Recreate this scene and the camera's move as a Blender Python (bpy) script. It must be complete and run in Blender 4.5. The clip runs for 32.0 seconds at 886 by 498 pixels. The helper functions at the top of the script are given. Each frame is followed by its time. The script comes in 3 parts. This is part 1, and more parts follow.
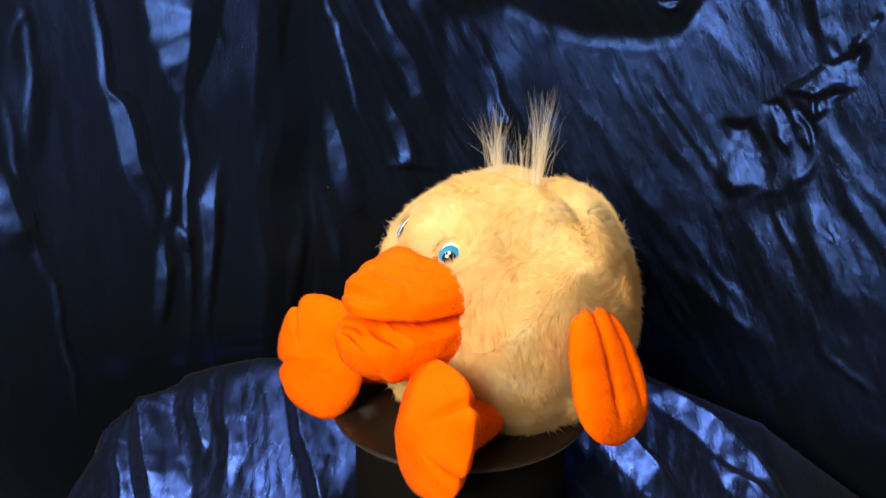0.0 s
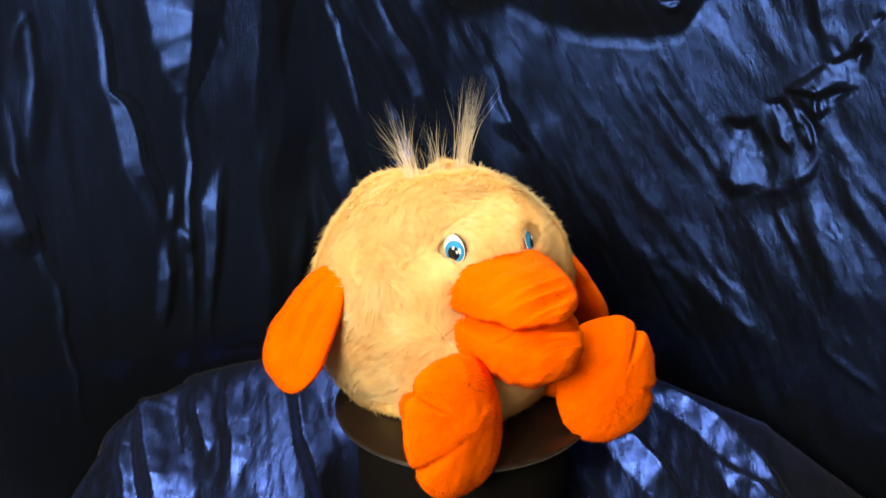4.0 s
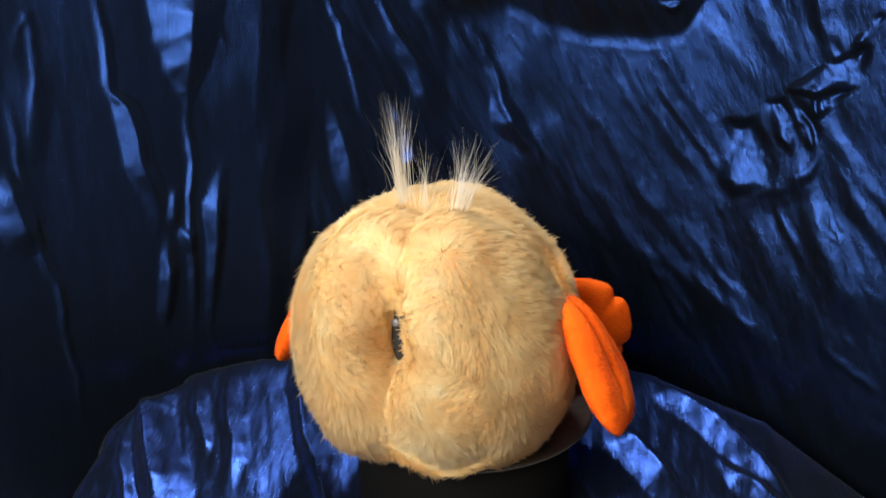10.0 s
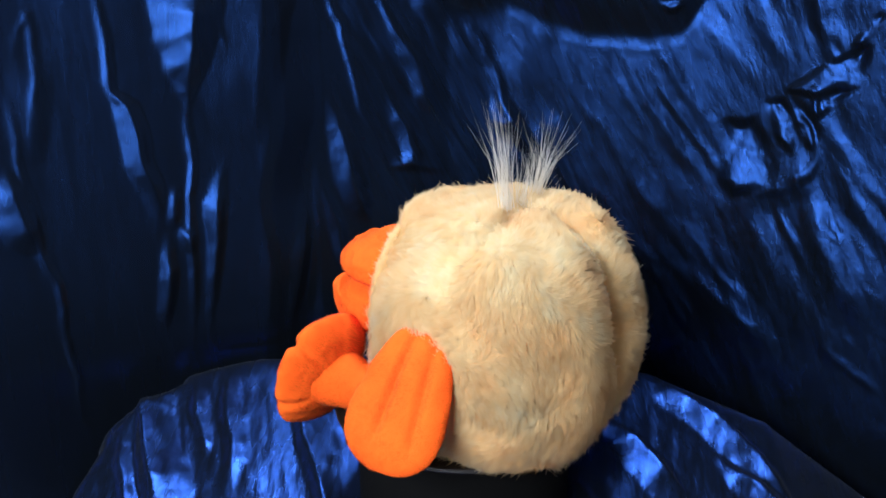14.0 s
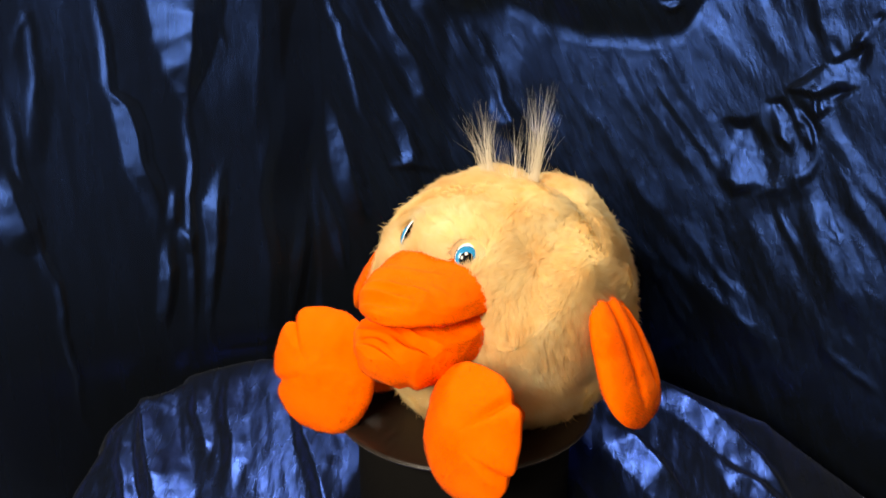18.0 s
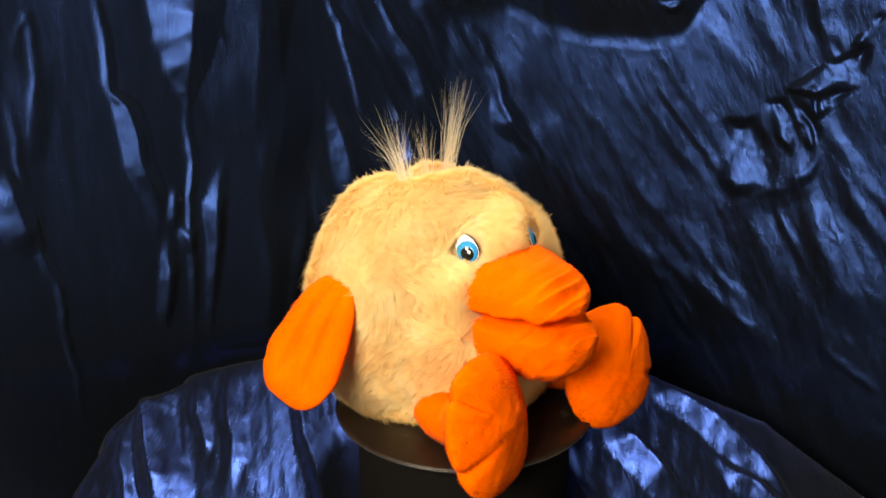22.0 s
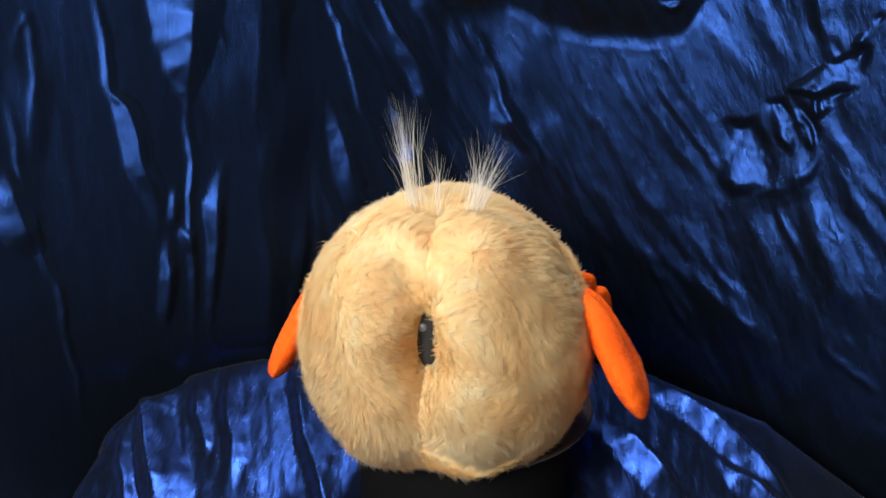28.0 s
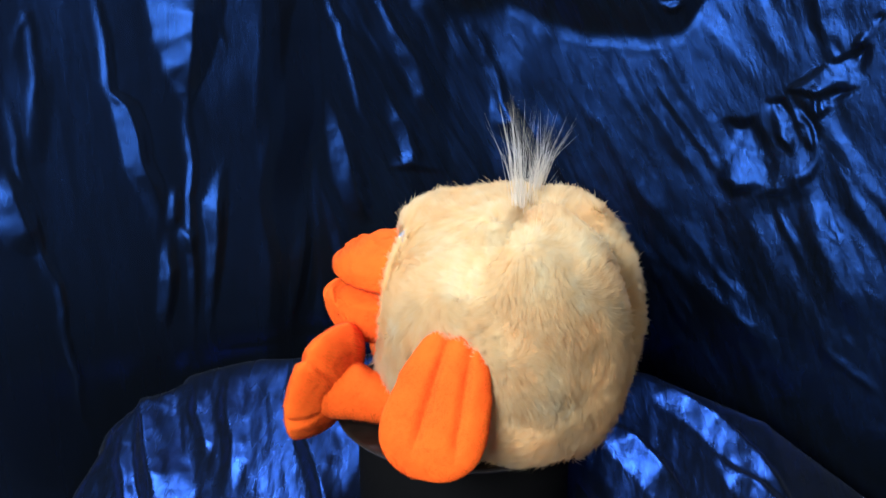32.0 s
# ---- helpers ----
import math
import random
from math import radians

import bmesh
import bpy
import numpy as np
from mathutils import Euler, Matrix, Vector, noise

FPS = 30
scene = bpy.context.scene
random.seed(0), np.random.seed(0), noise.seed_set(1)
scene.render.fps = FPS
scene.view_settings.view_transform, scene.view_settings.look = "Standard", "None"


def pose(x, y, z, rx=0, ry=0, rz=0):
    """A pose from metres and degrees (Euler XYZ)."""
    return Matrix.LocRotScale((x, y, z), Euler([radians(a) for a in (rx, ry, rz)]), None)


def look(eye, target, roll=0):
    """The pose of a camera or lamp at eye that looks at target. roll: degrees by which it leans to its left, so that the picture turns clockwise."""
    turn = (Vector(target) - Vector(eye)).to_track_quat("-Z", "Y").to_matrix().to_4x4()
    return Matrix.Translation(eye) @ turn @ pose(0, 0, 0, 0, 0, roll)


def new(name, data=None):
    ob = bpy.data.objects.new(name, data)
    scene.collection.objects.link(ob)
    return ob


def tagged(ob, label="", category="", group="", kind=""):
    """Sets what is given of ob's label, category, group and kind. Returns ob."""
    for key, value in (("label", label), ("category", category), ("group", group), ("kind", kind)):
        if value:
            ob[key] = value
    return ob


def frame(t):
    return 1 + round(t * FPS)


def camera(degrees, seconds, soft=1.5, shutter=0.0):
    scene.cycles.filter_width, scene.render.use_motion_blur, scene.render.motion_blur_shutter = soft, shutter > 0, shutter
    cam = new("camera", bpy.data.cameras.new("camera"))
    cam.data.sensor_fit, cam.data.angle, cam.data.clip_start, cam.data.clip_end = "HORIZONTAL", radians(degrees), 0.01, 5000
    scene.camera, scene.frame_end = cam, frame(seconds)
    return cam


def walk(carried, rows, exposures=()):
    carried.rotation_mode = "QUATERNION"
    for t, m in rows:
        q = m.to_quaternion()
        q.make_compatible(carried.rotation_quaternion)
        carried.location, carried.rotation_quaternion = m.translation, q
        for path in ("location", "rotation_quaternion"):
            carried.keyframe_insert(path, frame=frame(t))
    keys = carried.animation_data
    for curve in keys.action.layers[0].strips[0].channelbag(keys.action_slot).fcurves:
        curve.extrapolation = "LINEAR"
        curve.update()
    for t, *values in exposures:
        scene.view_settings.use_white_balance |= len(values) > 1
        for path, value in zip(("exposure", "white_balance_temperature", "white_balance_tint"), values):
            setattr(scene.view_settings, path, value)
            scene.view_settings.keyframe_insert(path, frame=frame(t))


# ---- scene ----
from mathutils import kdtree

# ---------------------------------------------------------------- camera
cam = camera(52.45, 32.0, soft=1.6)


def aim(pan, tilt, roll):
    return pose(0, -0.78, 0.4798, 70.515 + tilt, 0, 1.509 + pan) @ pose(0, 0, 0, 0, 0, roll)


walk(cam, [(0.0, aim(-0.172, -0.024, 0.27)), (0.5, aim(-0.134, -0.019, 0.19)), (1.0, aim(-0.092, -0.009, 0.124)),
           (2.0, aim(-0.073, -0.01, 0.05)), (3.5, aim(-0.04, 0, 0.017)), (8.0, aim(0, 0, -0.033)), (32.0, aim(0, 0, -0.033))],
     exposures=[(0.0, 0.22, 7900, 10), (3.0, 0.3, 8400, 10), (6.5, 0.36, 8600, 10), (8.5, 0.26, 7600, 10), (10.0, 0.22, 6300, 10), (11.0, 0.2, 5500, 10),
                (14.5, 0.16, 5150, 10), (16.5, 0.14, 6200, 10), (18.0, 0.18, 7900, 10), (20.5, 0.3, 8400, 10), (24.0, 0.36, 8600, 10), (26.0, 0.26, 7600, 10),
                (27.5, 0.22, 6300, 10), (28.5, 0.2, 5500, 10), (32.0, 0.16, 5150, 10)])

# ---------------------------------------------------------------- light
world = bpy.data.worlds.new("room_air")
scene.world = world
world.use_nodes = True
world.node_tree.nodes["Background"].inputs["Color"].default_value = (0.75, 0.85, 1.0, 1)
world.node_tree.nodes["Background"].inputs["Strength"].default_value = 0.05


def area(name, eye, target, sx, sy, watts, colour):
    lamp = bpy.data.lights.new(name, "AREA")
    lamp.shape, lamp.size, lamp.size_y, lamp.energy, lamp.color = "RECTANGLE", sx, sy, watts, colour
    ob = new(name, lamp)
    ob.matrix_world = look(eye, target)
    return ob


area("window_light", (-1.1, -1.95, 1.32), (0.0, 0.0, 0.2), 1.25, 1.1, 104, (1.0, 0.96, 0.9))
area("ceiling_lamp", (-0.05, 0.62, 2.25), (-0.05, 0.1, 0), 0.3, 0.3, 46, (0.96, 0.97, 1.0))

# ---------------------------------------------------------------- materials


class Mat:
    """A short way to write a node material."""

    def __init__(self, name, **values):
        self.m = bpy.data.materials.new(name)
        self.m.use_nodes = True
        self.n, self.l = self.m.node_tree.nodes, self.m.node_tree.links
        self.b = self.n["Principled BSDF"]
        for key, value in values.items():
            self.b.inputs[key.replace("_", " ")].default_value = value

    def node(self, kind, **values):
        n = self.n.new(kind)
        for key, value in values.items():
            n.inputs[key.replace("_", " ")].default_value = value
        return n

    def coords(self, scale=(1, 1, 1), rotation=(0, 0, 0), output="Object"):
        c, m = self.n.new("ShaderNodeTexCoord"), self.n.new("ShaderNodeMapping")
        m.inputs["Scale"].default_value, m.inputs["Rotation"].default_value = scale, rotation
        self.l.new(c.outputs[output], m.inputs["Vector"])
        return m.outputs["Vector"]

    def noise(self, vector, scale, detail=4, rough=0.55):
        n = self.node("ShaderNodeTexNoise", Scale=scale, Detail=detail, Roughness=rough)
        self.l.new(vector, n.inputs["Vector"])
        return n.outputs["Fac"]

    def ramp(self, fac, *stops):
        r = self.n.new("ShaderNodeValToRGB")
        while len(r.color_ramp.elements) < len(stops):
            r.color_ramp.elements.new(0.5)
        for e, (at, colour) in zip(r.color_ramp.elements, stops):
            e.position, e.color = at, (*colour, 1) if len(colour) == 3 else colour
        self.l.new(fac, r.inputs["Fac"])
        return r.outputs["Color"]

    def mix(self, fac, a, b, blend="MIX"):
        x = self.n.new("ShaderNodeMix")
        x.data_type, x.blend_type = "RGBA", blend
        for socket, value in ((x.inputs[0], fac), (x.inputs[6], a), (x.inputs[7], b)):
            if hasattr(value, "is_linked"):
                self.l.new(value, socket)
            else:
                socket.default_value = value if not isinstance(value, tuple) or len(value) == 4 else (*value, 1)
        return x.outputs[2]

    def bump(self, height, strength, distance):
        n = self.node("ShaderNodeBump", Strength=strength, Distance=distance)
        self.l.new(height, n.inputs["Height"])
        if self.b.inputs["Normal"].is_linked:
            self.l.new(self.b.inputs["Normal"].links[0].from_socket, n.inputs["Normal"])
        self.l.new(n.outputs["Normal"], self.b.inputs["Normal"])

    def set(self, name, socket):
        self.l.new(socket, self.b.inputs[name])


def satin(name, streak, sheen):
    """Crinkled dark blue satin; streak: the way its crinkles run, in degrees."""
    k = Mat(name, Metallic=0.97, Roughness=0.28, Sheen_Weight=0.025, Sheen_Roughness=0.5, Sheen_Tint=(0.85, 0.9, 1.0, 1))
    def streaks(angle, scale, detail):
        squeeze = k.node("ShaderNodeMapping")
        squeeze.inputs["Scale"].default_value = (1, 0.3 if angle is None else 1, 0.1)
        k.l.new(k.coords((1, 1, 1), (0, radians(angle or 0), 0)), squeeze.inputs["Vector"])
        return k.noise(squeeze.outputs["Vector"], scale, detail)

    def hang(scale, detail):
        """Upright crinkles on one side of the cloth, slanting ones on the other."""
        if not streak:
            squeeze = k.node("ShaderNodeMapping")
            squeeze.inputs["Scale"].default_value = (1, 0.1, 1)
            k.l.new(k.coords(), squeeze.inputs["Vector"])
            return k.noise(squeeze.outputs["Vector"], scale, detail)
        split = k.node("ShaderNodeSeparateXYZ")
        k.l.new(k.coords(), split.inputs[0])
        edge = k.node("ShaderNodeMapRange", From_Min=-0.2, From_Max=-0.06)
        k.l.new(split.outputs[0], edge.inputs["Value"])
        calm = k.mix(0.65, streaks(0, scale, detail), (0.5, 0.5, 0.5, 1))
        return k.mix(edge.outputs["Result"], calm, streaks(streak, scale, detail))

    broad = k.noise(k.coords(), 7, 3)
    fine = hang(100, 5)
    thread = k.ramp(hang(210, 6), (0.36, tuple(v * 0.45 for v in sheen)), (0.64, tuple(v * 1.7 for v in sheen)))
    k.set("Base Color", k.mix(0.5, k.ramp(broad, (0.3, tuple(v * 0.7 for v in sheen)), (0.7, tuple(v * 1.25 for v in sheen))), thread))
    k.set("Roughness", k.ramp(hang(38, 3), (0.3, (0.21,) * 3), (0.7, (0.32,) * 3)))
    weave = k.noise(k.coords((1, 1, 1)), 1500, 2)
    k.bump(fine, 0.8, 0.001)
    k.bump(hang(330, 4), 0.5, 0.0005)
    k.bump(weave, 0.25, 0.0003)
    warp = k.node("ShaderNodeBsdfDiffuse", Color=(0.0095, 0.012, 0.012, 1))
    both = k.node("ShaderNodeMixShader", Fac=0.22)
    k.l.new(k.b.outputs[0], both.inputs[1])
    k.l.new(warp.outputs[0], both.inputs[2])
    k.l.new(both.outputs[0], k.n["Material Output"].inputs["Surface"])
    return k.m


def orange_plush():
    k = Mat("orange_plush", Roughness=0.9)
    c = k.coords()
    broad, mid, fine = k.noise(c, 22, 3), k.noise(c, 140, 4), k.noise(c, 1400, 3)
    k.set("Base Color", k.mix(mid, k.ramp(broad, (0.32, (0.86, 0.095, 0.001)), (0.68, (0.93, 0.145, 0.004))), (0.9, 0.12, 0.002)))
    k.b.inputs["Sheen Weight"].default_value = 0.06
    k.b.inputs["Specular IOR Level"].default_value = 0.15
    k.b.inputs["Sheen Roughness"].default_value = 0.45
    k.b.inputs["Sheen Tint"].default_value = (1.0, 0.4, 0.08, 1)
    k.bump(mid, 0.35, 0.002)
    k.bump(fine, 0.5, 0.0008)
    return k.m


def fur_material(name, dark, mid, pale, random_per_strand=True):
    k = Mat(name, Roughness=0.75)
    c = k.coords()
    patch, lock = k.noise(c, 19, 3), k.noise(c, 70, 3)
    colour = k.mix(k.ramp(lock, (0.35, (0, 0, 0)), (0.7, (1, 1, 1))), k.ramp(patch, (0.38, dark), (0.5, mid), (0.59, pale)), mid)
    if random_per_strand:
        g = k.n.new("ShaderNodeNewGeometry")
        colour = k.mix(k.ramp(g.outputs["Random Per Island"], (0.0, (0.1,) * 3), (1.0, (0.38,) * 3)), colour, pale)
    k.set("Base Color", colour)
    k.b.inputs["Sheen Weight"].default_value = 0.08
    k.b.inputs["Specular IOR Level"].default_value = 0.3
    soft = k.n.new("ShaderNodeBsdfTranslucent")
    k.l.new(colour, soft.inputs["Color"])
    both = k.n.new("ShaderNodeMixShader")
    both.inputs[0].default_value = 0.6
    k.l.new(k.b.outputs[0], both.inputs[1])
    k.l.new(soft.outputs[0], both.inputs[2])
    clear, fibre = k.n.new("ShaderNodeBsdfTransparent"), k.node("ShaderNodeMixShader", Fac=0.4 if random_per_strand else 0.0)
    k.l.new(both.outputs[0], fibre.inputs[1])
    k.l.new(clear.outputs[0], fibre.inputs[2])
    k.l.new(fibre.outputs[0], k.n["Material Output"].inputs["Surface"])
    return k.m


def plain(name, colour, rough, metal=0.0, grain=60, amount=0.15, gloss=0.5):
    k = Mat(name, Metallic=metal, Roughness=rough, Specular_IOR_Level=gloss)
    n = k.noise(k.coords(), grain, 4)
    lo, hi = tuple(v * (1 - amount) for v in colour), tuple(min(1, v * (1 + amount)) for v in colour)
    k.set("Base Color", k.ramp(n, (0.3, lo), (0.7, hi)))
    k.set("Roughness", k.ramp(n, (0.3, (rough * 0.85,) * 3), (0.7, (min(1, rough * 1.15),) * 3)))
    return k.m


# one satin twice: darker colour dims the wall's highlights, brighter colour lights the table's
WALL_SATIN_DIM, TABLE_SATIN_LIT = satin("crinkled_satin", 27, (0.0045, 0.0138, 0.055)), satin("crinkled_satin_table_lit", 0, (0.0095, 0.0242, 0.098))
ORANGE = orange_plush()
NAP = fur_material("orange_nap", (0.88, 0.105, 0.002), (0.94, 0.155, 0.004), (0.96, 0.21, 0.008))
SKIN = fur_material("cream_backing", (0.88, 0.6, 0.24), (0.93, 0.73, 0.38), (0.96, 0.84, 0.56), False)
FUR = fur_material("cream_fur", (0.92, 0.62, 0.25), (0.96, 0.75, 0.39), (0.98, 0.87, 0.58))
TUFT = fur_material("pale_hair", (0.82, 0.74, 0.58), (0.9, 0.84, 0.7), (0.96, 0.93, 0.85))
BLACK_PLASTIC = plain("black_plastic", (0.003, 0.0028, 0.0026), 0.85, grain=240, gloss=0.06)
PLATTER_TOP = plain("brown_black_plastic", (0.011, 0.0065, 0.004), 0.45, grain=160, amount=0.3, gloss=0.3)
# lighter than the platter: the edge highlight is partly in this colour
RIM_HIGHLIGHT = plain("black_rim_highlight", (0.03, 0.028, 0.026), 0.25, grain=200)
EYE_WHITE = plain("white_eye_plastic", (0.82, 0.83, 0.84), 0.18, grain=300, amount=0.03)
EYE_BLUE = plain("blue_eye_plastic", (0.012, 0.24, 0.52), 0.15, grain=500, amount=0.12)
EYE_BLACK = plain("black_eye_plastic", (0.006, 0.006, 0.007), 0.08, grain=300)
POCKET_DARK = plain("dark_lining", (0.02, 0.017, 0.013), 0.85, grain=180, amount=0.4)
KNOB_GREY = plain("grey_plastic", (0.14, 0.145, 0.15), 0.35, grain=300)
PAINT = plain("beige_wall_paint", (0.22, 0.2, 0.175), 0.8, grain=9, amount=0.05)
BOARD = plain("grey_carpet", (0.2, 0.18, 0.16), 0.95, grain=120, amount=0.25)
TABLE_WOOD = plain("table_wood", (0.22, 0.13, 0.07), 0.5, grain=14, amount=0.3)

# ---------------------------------------------------------------- mesh tools


def mesh_of(name, verts, faces, material, smooth=True):
    me = bpy.data.meshes.new(name)
    me.from_pydata(np.asarray(verts).tolist(), [], np.asarray(faces).tolist() if isinstance(faces, np.ndarray) else faces)
    me.materials.append(material)
    if smooth:
        me.polygons.foreach_set("use_smooth", np.ones(len(me.polygons), dtype=bool))
    me.update()
    return me


def part(name, me, parent=None, label="", m=None):
    ob = new(name, me)
    ob.parent = parent
    if m is not None:
        ob.matrix_local = m
    return tagged(ob, label)


def grid_faces(rows, cols, wrap=False):
    i, j = np.meshgrid(np.arange(rows - 1), np.arange(cols if wrap else cols - 1), indexing="ij")
    k = (j + 1) % cols
    return np.stack([i * cols + j, i * cols + k, (i + 1) * cols + k, (i + 1) * cols + j], -1).reshape(-1, 4)


def box(name, x0, x1, y0, y1, z0, z1, material, parent=None, label=""):
    bm = bmesh.new()
    bmesh.ops.create_cube(bm, size=1, matrix=Matrix.Translation(((x0 + x1) / 2, (y0 + y1) / 2, (z0 + z1) / 2)) @ Matrix.Diagonal((x1 - x0, y1 - y0, z1 - z0, 1)))
    bmesh.ops.bevel(bm, geom=bm.edges[:], offset=min(0.004, min(x1 - x0, y1 - y0, z1 - z0) * 0.2), segments=2, affect="EDGES")
    me = bpy.data.meshes.new(name)
    bm.to_mesh(me), bm.free()
    me.materials.append(material)
    return part(name, me, parent, label)


def turned(name, profile, material, parent=None, label="", steps=128):
    """A body of revolution about z, from (radius, height) pairs."""
    a = np.linspace(0, 2 * np.pi, steps, endpoint=False)
    v = np.array([(r * np.cos(t), r * np.sin(t), z) for r, z in profile for t in a])
    return part(name, mesh_of(name, v, grid_faces(len(profile), steps, True), material), parent, label)


def lattice(shape, seed):
    return np.random.default_rng(seed).random(shape)


def value_noise(x, y, seed, size=256):
    """Smooth noise in -1..1 over two coordinates."""
    t = lattice((size, size), seed)
    xi, yi = np.floor(x).astype(int), np.floor(y).astype(int)
    fx, fy = x - xi, y - yi
    fx, fy = fx * fx * (3 - 2 * fx), fy * fy * (3 - 2 * fy)
    g = lambda a, b: t[(xi + a) % size, (yi + b) % size]
    return 2 * ((g(0, 0) * (1 - fx) + g(1, 0) * fx) * (1 - fy) + (g(0, 1) * (1 - fx) + g(1, 1) * fx) * fy) - 1


def lumps(p, scale, seed):
    """Smooth noise in -1..1 over points in space."""
    return (value_noise(p[:, 0] * scale + p[:, 2] * scale * 0.37, p[:, 1] * scale, seed) + value_noise(p[:, 1] * scale + 9, p[:, 2] * scale, seed + 1)
            + value_noise(p[:, 2] * scale + 5, p[:, 0] * scale + 3, seed + 2)) / 2.2


# ---------------------------------------------------------------- the room that closes the place
room = [("wall_north", -1.7, 1.7, 1.3, 1.4, -0.75, 2.45), ("wall_west", -1.7, -1.6, -2.1, 1.3, -0.75, 2.45),
        ("wall_east", 1.6, 1.7, -2.1, 1.3, -0.75, 2.45)]
for name, *b in room:
    tagged(box(name, *b, PAINT), "plain beige painted room wall", "wall", kind="structure")
south = tagged(new("wall_south"), "painted wall with a daylit window opening", "wall", kind="structure")
for b in ((-1.7, -1.5, -0.75, 2.45), (-0.4, 1.7, -0.75, 2.45), (-1.5, -0.4, -0.75, 0.7), (-1.5, -0.4, 1.94, 2.45)):
    box("wall_piece", *b[:2], -2.2, -2.1, *b[2:], PAINT, south)
tagged(box("ceiling", -1.7, 1.7, -2.2, 1.4, 2.45, 2.55, PAINT), "plain white ceiling", "ceiling", kind="structure")
tagged(box("floor", -1.7, 1.7, -2.2, 1.4, -0.85, -0.75, BOARD), "grey carpeted floor", "floor", kind="structure")
table = tagged(new("table"), "wooden table under the blue satin cloth", "table")
box("tabletop", -0.95, 0.95, -0.62, 0.62, -0.23, -0.20, TABLE_WOOD, table)
for x in (-0.88, 0.88):
    for y in (-0.55, 0.55):
        box("leg", x - 0.03, x + 0.03, y - 0.03, y + 0.03, -0.75, -0.23, TABLE_WOOD, table)

# ---------------------------------------------------------------- satin cloth
CREASE = [(-0.95, -0.22), (-0.70, -0.03), (-0.50, 0.085), (-0.36, 0.15), (-0.24, 0.188), (-0.10, 0.21), (0.05, 0.215),
          (0.21, 0.19), (0.33, 0.135), (0.45, 0.085), (0.60, 0.02), (0.80, -0.08)]
LEAN = 0.085


def crease_curve():
    """The line along which the hanging cloth meets the table: arc length, places, outward normals."""
    p = np.array([(2 * CREASE[0][0] - CREASE[1][0], 2 * CREASE[0][1] - CREASE[1][1]), *CREASE,
                  (2 * CREASE[-1][0] - CREASE[-2][0], 2 * CREASE[-1][1] - CREASE[-2][1])])
    out = []
    for i in range(1, len(p) - 2):
        for t in np.linspace(0, 1, 40, endpoint=False):
            a, b, c, d = p[i - 1], p[i], p[i + 1], p[i + 2]
            out.append(0.5 * (2 * b + (c - a) * t + (2 * a - 5 * b + 4 * c - d) * t * t + (3 * b - a - 3 * c + d) * t ** 3))
    out = np.array(out + [p[-2]])
    s = np.concatenate([[0], np.cumsum(np.linalg.norm(np.diff(out, axis=0), axis=1))])
    s -= np.interp(0, out[:, 0], s)
    tang = np.gradient(out, s, axis=0)
    tang = np.stack([np.convolve(np.pad(tang[:, k], 20, mode="edge"), np.ones(41) / 41, "valid") for k in (0, 1)], 1)
    tang /= np.linalg.norm(tang, axis=1)[:, None]
    return s, out, np.stack([-tang[:, 1], tang[:, 0]], 1)


class Sheet:
    """A height field over two lengths of cloth."""

    def __init__(self, a0, a1, b0, b1, step):
        self.a, self.b = np.arange(a0, a1, step), np.arange(b0, b1, step)
        self.A, self.B = np.meshgrid(self.a, self.b, indexing="ij")
        self.h = np.zeros_like(self.A)


LEFT, RIGHT = 2, 3


def fold(sheet, slope, side, *points):
    """A crease ridge along points (a, b, width of its left flank, of its right flank), from top to bottom; one flank keeps an even slope."""
    pts = np.array(points)
    reach = pts[:, 2:].max() * 1.05
    ia = np.searchsorted(sheet.a, (pts[:, 0].min() - reach, pts[:, 0].max() + reach))
    ib = np.searchsorted(sheet.b, (pts[:, 1].min() - reach, pts[:, 1].max() + reach))
    A, B = sheet.A[ia[0]:ia[1], ib[0]:ib[1]], sheet.B[ia[0]:ia[1], ib[0]:ib[1]]
    if A.size == 0:
        return
    wob = 0.004 * value_noise(A * 22, B * 22, len(points) + int(1e4 * abs(pts[0, 0]))) + 0.0012 * value_noise(A * 75, B * 75, 3)
    A, B = A + wob, B + wob * 0.6
    best, total = np.zeros_like(A), len(pts) - 1
    for i in range(total):
        p, q = pts[i], pts[i + 1]
        d = q[:2] - p[:2]
        n = max(np.hypot(*d), 1e-6)
        tc = np.clip(((A - p[0]) * d[0] + (B - p[1]) * d[1]) / (n * n), 0, 1)
        dist = np.hypot(A - p[0] - tc * d[0], B - p[1] - tc * d[1])
        left = (d[0] * (B - p[1]) - d[1] * (A - p[0])) < 0
        w = np.where(left, p[2] + tc * (q[2] - p[2]), p[3] + tc * (q[3] - p[3]))
        g = np.clip(1 - dist / np.maximum(w, 0.002), 0, 1)
        ends = np.clip(((i + tc) / total) / 0.28, 0, 1) * np.clip((1 - (i + tc) / total) / 0.28, 0, 1)
        best = np.maximum(best, g * ends * (p[side] + tc * (q[side] - p[side])))
    sheet.h[ia[0]:ia[1], ib[0]:ib[1]] += slope * best


